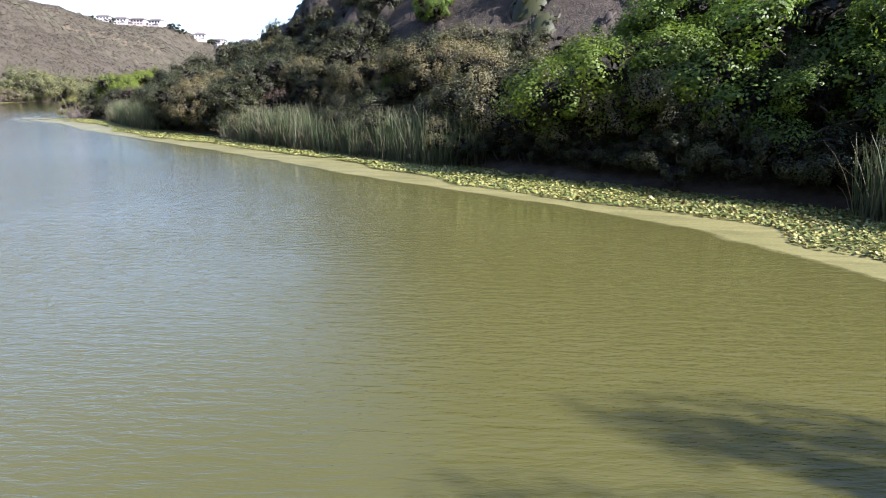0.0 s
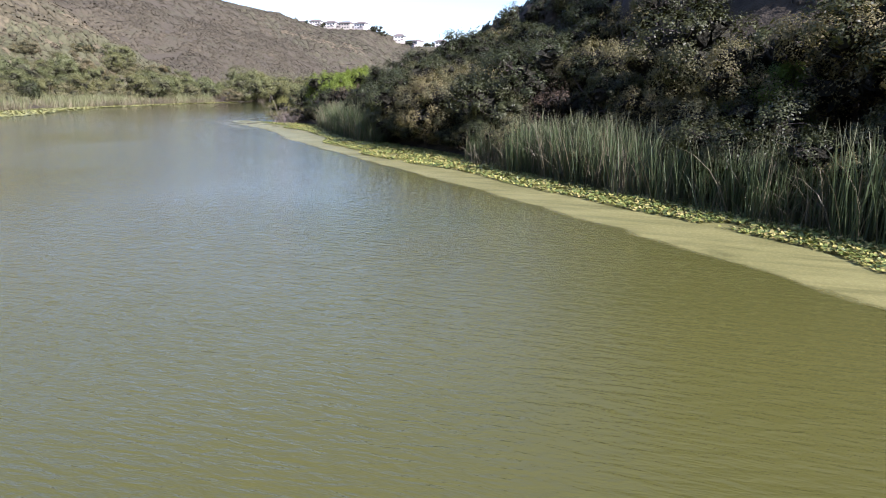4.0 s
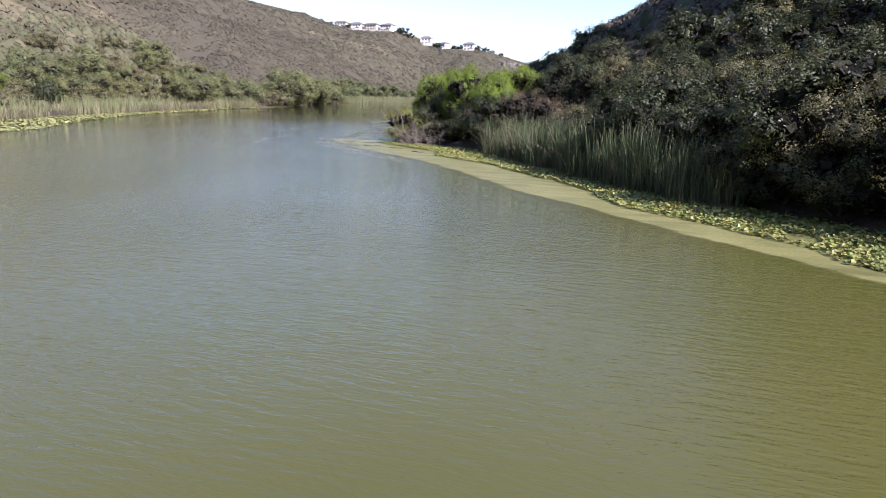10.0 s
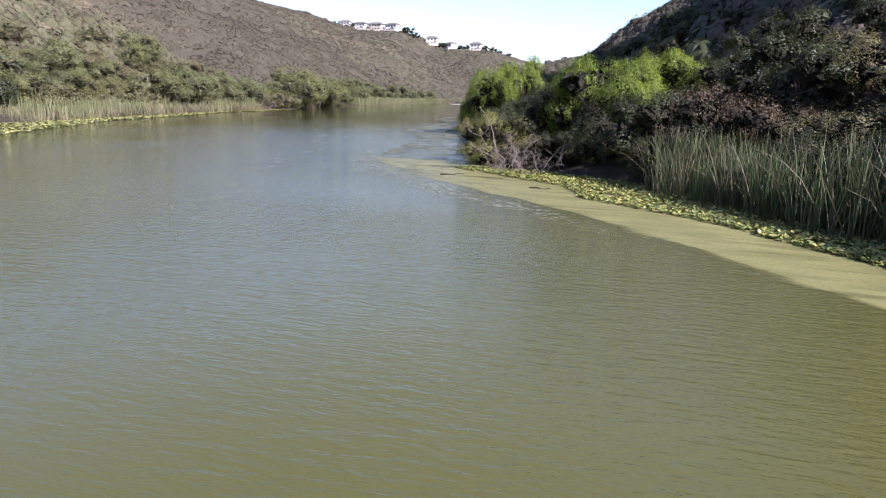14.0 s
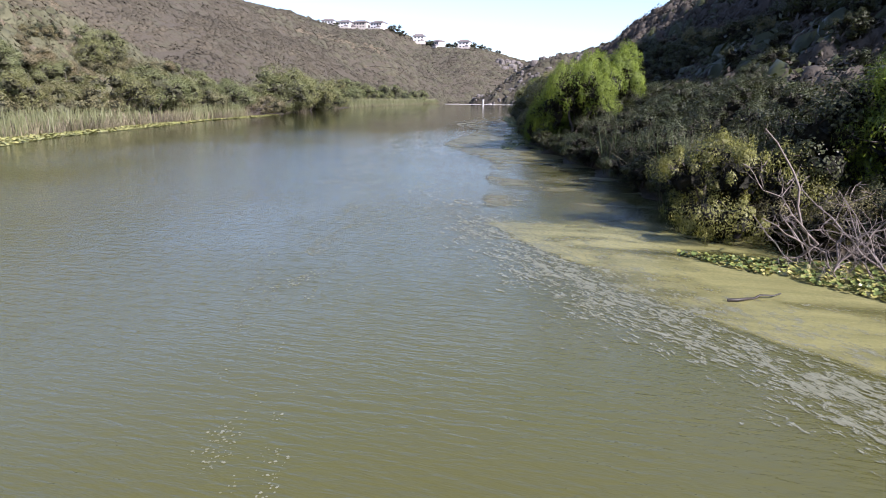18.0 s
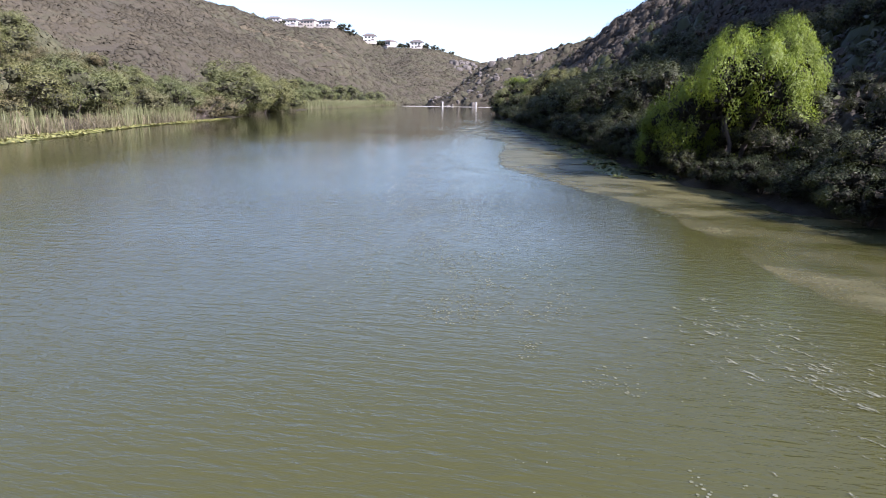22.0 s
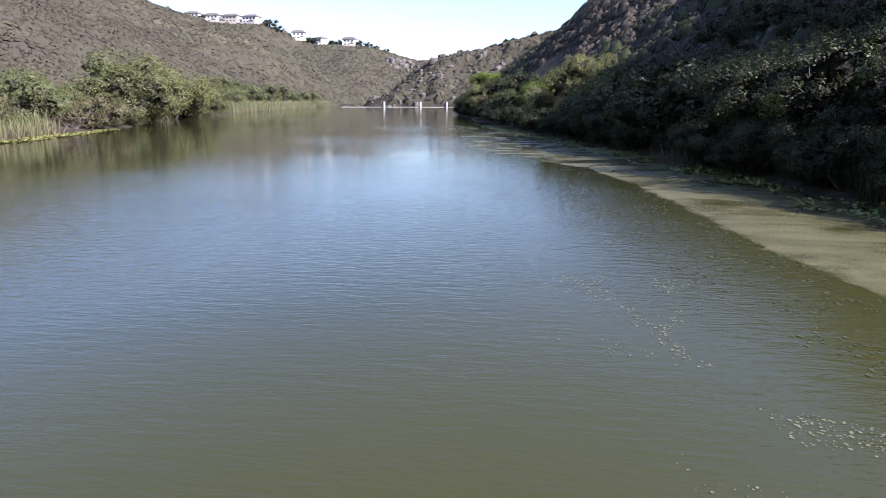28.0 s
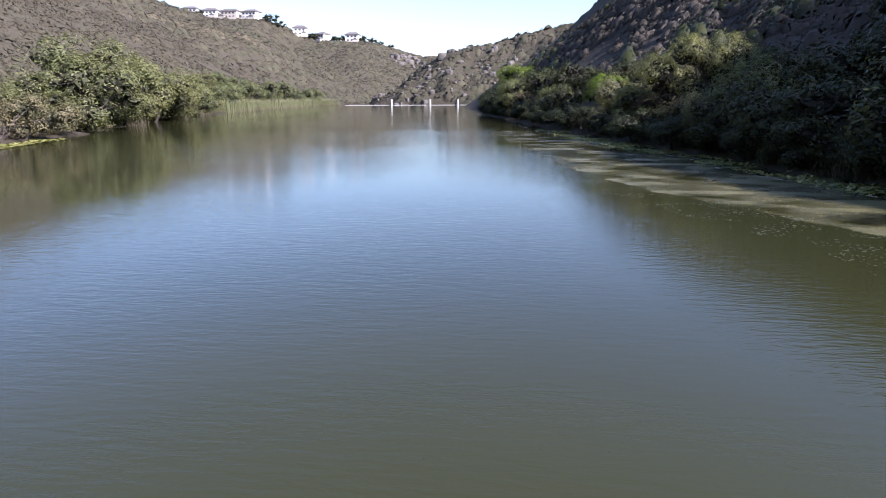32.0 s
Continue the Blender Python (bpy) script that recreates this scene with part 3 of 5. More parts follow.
        part("stem", mesh_of("stem", *tube(branch(rng, foot, fork, 0.25), 0.035 * rz ** 0.8, 0.02 * rz ** 0.8), bark, True), root)
    for q in range(lobes):
        f = min(forks, key=lambda g: float(np.linalg.norm(g - lc[q])))
        twigs.add(*tube(branch(rng, f, lc[q], 0.25, 5), 0.020 * rz ** 0.8, 0.010, 4))
    for q in range(0, clumps, 2):
        twigs.add(*tube(branch(rng, lc[own_lobe[q]], c[q] + cd[q] * cr[q] * 0.6, 0.25, 5), 0.010 * rz ** 0.8, 0.003, 3))
    tagged(part("branchwork", twigs.mesh("branchwork", bark, True), root), kind="stuff")
    nrm = unit(0.8 * u + 0.45 * cd[own] + rng.normal(size=(n, 3)) * 0.25)
    part("crown", soften(heap.mesh("crown", material, True), np.repeat(nrm, 4, axis=0)), root, leaf)
    return root


def make_dead_shrub(name, seed, r, h, twigs=70):
    """A tangle of bare bleached branches."""
    rng = np.random.default_rng(seed)
    root = new(name)
    fine = Heap()
    for s in range(9):
        ang = rng.uniform(0, 2 * np.pi)
        tip = np.array([math.cos(ang) * r * rng.uniform(0.5, 1.0), math.sin(ang) * r * rng.uniform(0.5, 1.0), h * rng.uniform(0.35, 1.0)])
        p = branch(rng, (rng.normal() * 0.1, rng.normal() * 0.1, -0.2), tip, 0.35, 8)
        part("limb", mesh_of("limb", *tube(p, 0.020, 0.006, 5), DEADWOOD, True), root)
        for q in range(twigs // 9):
            a = p[rng.integers(2, 8)]
            b = a + unit(rng.normal(size=3) + np.array([0, 0, 0.25])) * rng.uniform(0.25, 0.75) * r * 0.6
            b[2] = max(b[2], 0.02)
            w = branch(rng, a, b, 0.35, 5)
            fine.add(*tube(w, 0.009, 0.003, 3))
            for z in range(3):
                a2 = w[rng.integers(1, 5)]
                b2 = a2 + unit(rng.normal(size=3)) * rng.uniform(0.1, 0.35)
                b2[2] = max(b2[2], 0.02)
                fine.add(*tube(branch(rng, a2, b2, 0.3, 4), 0.005, 0.002, 3))
    tagged(part("branchwork", fine.mesh("branchwork", DEADWOOD, True), root), kind="stuff")
    return root


def blades(rng, n, radius, h0, h1, width, bend, lean=0.15, segs=5, base=-0.25):
    """Flat upright reed blades, bent over towards their tips."""
    ang, rr = rng.uniform(0, 2 * np.pi, n), radius * np.sqrt(rng.random(n))
    foot = np.stack([np.cos(ang) * rr, np.sin(ang) * rr, np.full(n, base)], 1)
    ht = rng.uniform(h0, h1, n)
    az = rng.uniform(0, 2 * np.pi, n)
    out = np.stack([np.cos(az), np.sin(az), np.zeros(n)], 1)
    tilt = np.abs(rng.normal(0, lean, n))
    curl = bend * rng.random(n) ** 2
    s = np.linspace(0, 1, segs + 1)
    mid = foot[:, None] + (s[None, :, None] * (ht - base)[:, None, None]) * np.array([0, 0, 1.0])
    push = (tilt[:, None] * s[None] + curl[:, None] * s[None] ** 3) * ht[:, None]
    mid = mid + push[:, :, None] * out[:, None]
    mid[:, :, 2] -= (curl[:, None] * 0.45 * s[None] ** 4) * ht[:, None]
    yaw = rng.uniform(0, 2 * np.pi, n)
    side = np.stack([np.cos(yaw), np.sin(yaw), np.zeros(n)], 1)
    w = width * rng.uniform(0.6, 1.3, n)[:, None] * np.interp(s, [0, 0.5, 0.85, 1], [0.9, 1.0, 0.55, 0.06])[None]
    v = np.stack([mid - w[:, :, None] * side[:, None] / 2, mid + w[:, :, None] * side[:, None] / 2], 2)
    i = np.arange(n * (segs + 1) * 2).reshape(n, segs + 1, 2)
    f = np.stack([i[:, :-1, 0], i[:, :-1, 1], i[:, 1:, 1], i[:, 1:, 0]], -1).reshape(-1, 4)
    return v.reshape(-1, 3), f


def make_reeds(name, seed, green, dry, radius=0.9, tall=2.4, bend=0.25):
    rng = np.random.default_rng(seed)
    root = new(name)
    if green:
        part("green_foliage", mesh_of("green_foliage", *blades(rng, green, radius, tall * 0.45, tall, 0.025, bend, 0.13), REED), root)
    if dry:
        part("dry_foliage", mesh_of("dry_foliage", *blades(rng, dry, radius * 1.05, tall * 0.3, tall * 0.95, 0.022, bend * 2.6, 0.26), REED_DRY), root, "dead straw-coloured blades")
    return root


def put(thing, x, y, scale=1.0, turn=0.0, z=None, sx=1.0):
    """A copy of a thing, standing on the ground at x, y."""
    h = float(height(x, y)) if z is None else z
    m = pose(x, y, h, 0, 0, turn) @ Matrix.Diagonal((scale * sx, scale * sx, scale, 1))
    return copy_thing(thing, m)


def retire(things):
    for ob in things:
        for o in (*ob.children_recursive, ob):
            bpy.data.objects.remove(o)


dice = np.random.default_rng(5)
SHRUBS = {
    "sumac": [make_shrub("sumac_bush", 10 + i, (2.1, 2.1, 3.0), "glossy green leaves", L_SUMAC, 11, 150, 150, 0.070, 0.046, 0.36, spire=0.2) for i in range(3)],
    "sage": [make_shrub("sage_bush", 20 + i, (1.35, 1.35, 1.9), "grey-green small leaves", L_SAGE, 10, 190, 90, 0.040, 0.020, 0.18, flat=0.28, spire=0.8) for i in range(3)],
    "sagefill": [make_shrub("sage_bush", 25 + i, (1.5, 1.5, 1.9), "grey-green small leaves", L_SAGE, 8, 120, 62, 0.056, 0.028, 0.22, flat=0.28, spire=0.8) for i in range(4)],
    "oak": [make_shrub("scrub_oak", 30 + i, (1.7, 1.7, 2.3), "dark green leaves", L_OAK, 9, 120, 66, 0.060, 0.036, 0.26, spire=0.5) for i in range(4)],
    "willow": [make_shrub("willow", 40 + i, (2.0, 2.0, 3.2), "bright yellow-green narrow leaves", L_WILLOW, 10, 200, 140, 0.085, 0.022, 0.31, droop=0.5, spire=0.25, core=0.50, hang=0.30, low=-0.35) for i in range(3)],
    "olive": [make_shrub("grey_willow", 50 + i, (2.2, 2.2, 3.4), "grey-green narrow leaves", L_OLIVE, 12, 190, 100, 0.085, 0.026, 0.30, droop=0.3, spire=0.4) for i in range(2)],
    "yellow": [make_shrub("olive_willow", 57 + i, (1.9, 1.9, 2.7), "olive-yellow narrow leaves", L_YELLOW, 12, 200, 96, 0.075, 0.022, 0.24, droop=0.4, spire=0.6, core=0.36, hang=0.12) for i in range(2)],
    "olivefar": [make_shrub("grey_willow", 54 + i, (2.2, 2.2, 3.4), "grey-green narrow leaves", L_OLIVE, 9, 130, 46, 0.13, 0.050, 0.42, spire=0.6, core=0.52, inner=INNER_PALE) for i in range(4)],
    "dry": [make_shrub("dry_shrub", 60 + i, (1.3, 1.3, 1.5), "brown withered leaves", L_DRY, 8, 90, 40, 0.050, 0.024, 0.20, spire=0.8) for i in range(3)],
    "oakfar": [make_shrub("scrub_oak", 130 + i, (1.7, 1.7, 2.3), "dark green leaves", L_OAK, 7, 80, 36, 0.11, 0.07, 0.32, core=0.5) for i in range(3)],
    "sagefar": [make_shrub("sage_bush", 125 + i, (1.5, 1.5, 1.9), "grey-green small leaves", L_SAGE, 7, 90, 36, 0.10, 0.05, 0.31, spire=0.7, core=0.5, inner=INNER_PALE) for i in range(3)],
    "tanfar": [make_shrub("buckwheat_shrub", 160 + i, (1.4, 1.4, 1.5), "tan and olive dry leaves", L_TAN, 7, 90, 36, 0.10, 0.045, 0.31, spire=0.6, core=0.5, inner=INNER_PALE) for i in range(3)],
}
TAGS = {
    "sumac": ("bushy green laurel sumac with glossy leaves on the bank", "bush", "bushes on the bank"),
    "sage": ("grey-green sagebrush shrub with pale leaf tips", "shrub", "shrubs on the slope"),
    "sagefill": ("grey-green sagebrush shrub with pale leaf tips", "shrub", "shrubs on the slope"),
    "oak": ("dark green scrub oak shrub on the shaded slope", "shrub", "shrubs on the slope"),
    "willow": ("bright yellow-green willow leaning over the water", "tree", "willows on the bank"),
    "olive": ("grey-green willow thicket standing at the waterline", "tree", "willows on the bank"),
    "yellow": ("olive-yellow willow with thin drooping twigs at the waterline", "tree", "willows on the bank"),
    "olivefar": ("grey-green willow thicket standing at the waterline", "tree", "willows on the bank"),
    "oakfar": ("dark green scrub oak shrub on the slope", "shrub", "shrubs on the slope"),
    "sagefar": ("grey-green sagebrush shrub with pale leaf tips", "shrub", "shrubs on the slope"),
    "tanfar": ("tan and olive buckwheat shrub above the shore", "shrub", "shrubs on the slope"),
    "dry": ("withered brown shrub on the dry slope", "shrub", "shrubs on the slope"),
}
REEDS = {
    "green": [make_reeds("reed_clump", 70 + i, 150, 40, 0.80, 2.40, 0.26) for i in range(4)],
    "mixed": [make_reeds("reed_clump", 80 + i, 100, 90, 0.80, 2.25, 0.34) for i in range(3)],
    "dead": [make_reeds("dead_reed_clump", 90 + i, 0, 130, 0.8, 1.3, 0.5) for i in range(2)],
}
DEAD = [make_dead_shrub("dead_shrub", 95 + i, 1.5, 1.5) for i in range(2)]
for key, group in SHRUBS.items():
    for ob in group:
        tagged(ob, *TAGS[key])
for key, text in (("green", "tall green cattail clump rising from the shallow water"), ("mixed", "half-dried cattail clump with straw-coloured blades"), ("dead", "collapsed tuft of dead straw-coloured reeds")):
    for ob in REEDS[key]:
        tagged(ob, text, "reeds", "cattails along the shore")
for ob in DEAD:
    tagged(ob, "tangle of bare bleached branches at the waterline", "dead shrub")


def shrub(kind, x, y, scale=1.0, sx=1.0, z=None):
    return put(SHRUBS[kind][dice.integers(len(SHRUBS[kind]))], x, y, scale, dice.uniform(0, 360), z, sx)


def reeds(kind, x, y, scale=1.0):
    return put(REEDS[kind][dice.integers(len(REEDS[kind]))], x, y, scale, dice.uniform(0, 360), 0.0)


# ---- right bank ----
def along(curve, y, inland):
    """A point inland of the right bank (minus: out on the water)."""
    x = float(at_y(curve, y))
    e = 4.0
    t = Vector((float(at_y(curve, y + e)) - float(at_y(curve, y - e)), 2 * e)).normalized()
    return x + t.y * inland, y - t.x * inland


# cattail belts: from y, to y, rows inland, kind
for y0, y1, kind, tall in ((14.5, 16.5, "green", 0.9), (26.4, 32.6, "green", 1.0), (33.2, 40.6, "mixed", 1.0), (34.0, 36.5, "green", 1.05), (46.8, 52.4, "green", 1.0), (51.8, 60.4, "mixed", 1.05), (66.0, 75.5, "mixed", 1.0), (94.0, 108.0, "green", 0.9), (118.0, 126.0, "green", 0.8)):
    y = y0
    while y < y1:
        thin = float(fbm(y / 1.7, y0, 91, 2))
        for row in () if thin < 0.27 else ((-0.4, 0.6) if y0 < 60 else (1.0, 2.0)):
            px, py = along(BANK_R, y + dice.uniform(-0.3, 0.3), row + dice.uniform(-0.25, 0.35))
            reeds(kind if dice.random() < 0.75 else ("green" if kind == "mixed" else "mixed"), px, py, tall * dice.uniform(0.72, 1.08) * (0.8 + 0.4 * thin))
        y += 0.62
for y in (29.5, 36.0, 39.0, 109.6, 110.8):
    px, py = along(BANK_R, y, -0.25)
    reeds("dead", px, py, dice.uniform(0.8, 1.0))

# shrubs placed one by one: kind, x, y, scale, spread
for kind, px, py, sc, sx in (
    ("sumac", 6.0, 24.4, 1.40, 1.25), ("sumac", 10.2, 22.0, 1.55, 1.25), ("sumac", 13.6, 18.8, 1.60, 1.2), ("sumac", 9.6, 26.8, 1.35, 1.2), ("sumac", 15.0, 24.0, 1.5, 1.2),
    # the tall olive here is unseen, placed for its shadow on the water
    ("sumac", 17.5, 14.0, 1.2, 1.1), ("olive", 14.4, -1.8, 3.2, 0.5),
    ("sage", -0.5, 33.5, 1.9, 1.15), ("sage", -3.0, 36.0, 1.8, 1.1), ("sage", 1.0, 31.0, 1.9, 1.2), ("sage", 3.4, 29.4, 1.9, 1.2), ("sage", -5.5, 38.5, 1.7, 1.1), ("sage", -8.0, 41.0, 1.6, 1.1),
    ("sage", -16.2, 44.6, 1.75, 1.15), ("sage", -17.6, 46.4, 1.5, 1.1), ("sage", -14.0, 43.8, 1.6, 1.15), ("oak", -12.0, 44.6, 1.5, 1.1),
    ("willow", -31.6, 65.4, 1.15, 1.0), ("willow", -29.8, 66.4, 0.95, 1.0), ("yellow", -36.3, 65.2, 0.92, 0.95),
    ("willow", -41.0, 86.2, 1.4, 0.8), ("willow", -39.6, 88.8, 1.5, 0.7), ("willow", -42.6, 87.6, 0.85, 0.8),
    ("willow", -56.5, 201.0, 1.5, 1.2), ("olive", -57.0, 180.0, 1.3, 1.2), ("willow", -51.0, 149.0, 0.9, 1.1), ("olive", -48.0, 137.0, 1.4, 1.1), ("sage", -48.6, 128.0, 1.5, 1.2), ("olive", -43.5, 113.0, 1.0, 1.1),
):
    shrub(kind, px, py, sc, sx)
put(DEAD[0], -35.0, 62.6, 1.1, 20, 0.0)
put(DEAD[1], -34.0, 62.0, 0.95, 140, 0.0)

lean_trunk = new("fallen_sapling", mesh_of("fallen_sapling", *tube(branch(np.random.default_rng(3), (0, 0, -0.2), (-0.9, -0.3, 2.3), 0.15, 9), 0.032, 0.012, 7), DEADWOOD, True))
lean_trunk.matrix_world = pose(-35.4, 63.0, 0.0)
tagged(lean_trunk, "thin bleached sapling trunk leaning over the water", "dead tree")

# low dark growth along the waterline
y = 13.0
while y < 210:
    px, py = along(BANK_R, y, dice.uniform(0.4, 1.5))
    # between y 64 and 112 only dark oak, its colour standing in for deep shade
    kind = "oak" if dice.random() < 0.75 or 64 < y < 112 else "sagefill"
    shrub(kind if y < 112 else "oakfar", px, py, dice.uniform(0.45, 0.85) * (0.7 if 72 < y < 92 else 1.0), 1.25)
    y += 1.0 if y < 130 else 2.4

# the thicket that fills the slope
taken = []
for i in range(2600):
    py = dice.uniform(8, 215)
    inland = 1.6 + ((20 if py > 30 else 9) * dice.random() ** 1.2 if py < 72 else 16.0 * dice.random() ** 1.5 if py < 130 else 6.0 * dice.random())
    px, py = along(BANK_R, py, inland)
    gap = (1.75 if inland < 8 else 2.4) if py < 130 else 3.0
    if any((px - a) ** 2 + (py - b) ** 2 < gap ** 2 for a, b in taken):
        continue
    if px > 22 or py < 5:
        continue
    taken.append((px, py))
    u = dice.random() + 0.35 * (float(fbm(px / 9, py / 9, 41, 2)) - 0.5)
    if py < 75:
        kind = "sagefill" if u < (0.45 if inland < 5 and py < 46 else 0.20) else "oak" if u < 0.88 else "dry" if u < 0.94 or py > 45 else "sumac"
    else:
        kind = "oak" if u < (0.9 if py < 112 else 0.5) else "olivefar" if u < 0.68 and inland < 7 else "dry" if u < 0.82 else "sagefill"
    sc = dice.uniform(0.85, 1.45) * (1.15 if inland < 6 else 0.85)
    if kind in ("sumac", "olivefar"):
        sc *= 0.62
    # sage swapped for dark oak here, to stand in for the bank's shade
    if 68 < py < 96:
        sc *= 0.62
        kind = "oak" if kind == "sagefill" else kind
    if py > 112 or inland > 10:
        kind = {"oak": "oakfar", "sagefill": "sagefar"}.get(kind, kind)
    shrub(kind, px, py, sc, dice.uniform(0.95, 1.25))

# ---- left bank ----
def along_left(y, inland):
    x = float(at_y(BANK_L, y))
    return x - inland * 0.95, y - inland * 0.3


left_green, left_dry = Heap(), Heap()
y = 44.0
rng = np.random.default_rng(19)
while y < 332:
    n = float(fbm(y / 9.0, 3.3, 51, 2))
    tall = 1.0 if y < 205 else 1.25
    if y < 72 or 76 < y < 104 or 108 < y < 128 or y > 205:
        for row in (0.0, 1.0, 2.0):
            px, py = along_left(y + rng.uniform(-0.5, 0.5), row + rng.uniform(-0.4, 0.5))
            g = int(60 * max(n - 0.24, 0.10)) if y < 205 else 30
            v, f = blades(rng, g, 0.9, 1.1 * tall, 2.1 * tall, 0.05, 0.25, 0.12, 4)
            left_green.add(v + np.array([px, py, 0.0]), f)
            v, f = blades(rng, 40 - g // 2, 0.9, 0.5, 1.35, 0.05, 0.7, 0.35, 4)
            left_dry.add(v + np.array([px, py, 0.0]), f)
    if rng.random() < (0.22 if y < 130 else 0.06):
        px, py = along_left(y, -0.4)
        reeds("dead", px, py, rng.uniform(0.9, 1.3))
    y += 1.1 if y < 140 else 1.8
tagged(new("shore_reeds", left_green.mesh("shore_reeds", REED_SUNNY)), "olive-green reed fringe along the sunny bank", "reeds", kind="stuff")
tagged(new("dry_shore_reeds", left_dry.mesh("dry_shore_reeds", REED_SUNNY_DRY)), "straw-coloured dead reeds along the sunny bank", "reeds", kind="stuff")
for kind, py, inland, sc, sx in (
    ("olivefar", 52, 5, 1.1, 1.2), ("sumac", 60, 6, 1.0, 1.2), ("olivefar", 68, 6, 1.0, 1.2), ("willow", 74, 7, 0.9, 1.2), ("oakfar", 80, 5, 1.2, 1.2), ("sagefar", 86, 4, 1.5, 1.2),
    ("olivefar", 92, 5, 1.0, 1.2), ("sagefar", 98, 4, 1.4, 1.3), ("olivefar", 104, 3, 1.2, 1.2), ("olivefar", 110, 3, 1.3, 1.2), ("olivefar", 116, 3, 1.2, 1.2), ("sagefar", 122, 2.5, 1.6, 1.3), ("olivefar", 128, 2.5, 1.2, 1.2),
    ("tanfar", 134, 1.0, 1.6, 1.3), ("sagefar", 139, 1.5, 1.3, 1.3), ("olivefar", 146, 1.5, 1.7, 1.3), ("olivefar", 152, 2.5, 2.2, 1.2), ("olivefar", 158, 1.5, 2.0, 1.3), ("olivefar", 165, 2.0, 2.1, 1.2), ("olivefar", 172, 2, 1.8, 1.3), ("olivefar", 180, 2, 1.6, 1.3),
    ("oakfar", 188, 3, 1.6, 1.3), ("olivefar", 196, 3, 1.3, 1.3), ("olivefar", 206, 4, 1.4, 1.3), ("oakfar", 216, 4, 1.5, 1.3), ("olivefar", 226, 5, 1.5, 1.3), ("olivefar", 238, 5, 1.6, 1.3), ("oakfar", 250, 5, 1.6, 1.3), ("olivefar", 262, 6, 1.6, 1.3), ("olivefar", 276, 6, 1.7, 1.3), ("oakfar", 290, 6, 1.6, 1.3), ("olivefar", 304, 5, 1.6, 1.3), ("olivefar", 318, 5, 1.5, 1.3),
):
    px, py = along_left(py, inland)
    shrub(kind, px, py, sc, sx)
px, py = along_left(131.5, 0.6)
put(DEAD[0], px, py, 1.5, 70, 0.05)
for i in range(300):
    py = 35 + 265 * dice.random() ** 1.2
    px, py = along_left(py, 2.5 + 13 * dice.random() ** 1.4)
    u = dice.random()
    shrub("sagefar" if u < 0.40 else "olivefar" if u < 0.62 else "tanfar" if u < 0.97 else "oakfar", px, py, dice.uniform(0.6, 1.15), 1.25)


# ---- brush on the hillsides ----
def mound(rng, flat, n=8, crisp=0.0):
    """A low uneven bush, one unit wide: a lumpy dome with leafy sprays standing out of it."""
    g = np.linspace(-1, 1, 4)
    a, b = [q.ravel() for q in np.meshgrid(g, g)]
    x, y = a * np.sqrt(1 - b * b / 2), b * np.sqrt(1 - a * a / 2)
    lump = rng.uniform(0.72, 1.18, len(x))
    rise = np.sqrt(np.clip(1 - 0.98 * (x * x + y * y), 0, 1))
    dome = np.stack([x * 0.58 * lump, y * 0.58 * lump, flat * (1.15 * rise * rng.uniform(0.75, 1.2, len(x)) - 0.12)], 1) * (1.0 - 0.22 * crisp)
    dn = unit(np.stack([x * (0.42 + 0.4 * crisp), y * (0.42 + 0.4 * crisp), rise * 0.3 + 0.8 - 0.5 * crisp], 1))
    i = np.arange(16).reshape(4, 4)
    df = np.stack([i[:-1, :-1], i[:-1, 1:], i[1:, 1:], i[1:, :-1]], -1).reshape(-1, 4)
    u = unit(rng.normal(size=(n, 3)) * np.array([1, 1, 0.7]) + np.array([0, 0, 0.35]))
    u[:, 2] = np.abs(u[:, 2])
    c = u * np.array([0.55, 0.55, flat * 1.05]) * rng.uniform(0.75, 1.1, (n, 1))
    big = math.sqrt(8 / n)
    v, f = leaf_quads(rng, c, u + np.array([0, 0, 0.1]), (0.34 + 0.10 * crisp) * big, (0.15 + 0.06 * crisp) * big, 0.5)
    sn = np.repeat(unit((0.45 + 0.4 * crisp) * u + np.array([0, 0, 0.7 - 0.5 * crisp]) + rng.normal(size=u.shape) * (0.10 + 0.2 * crisp)), 4, axis=0)
    return np.concatenate([dome, v]), np.concatenate([df, f + 16]), np.concatenate([dn, sn])


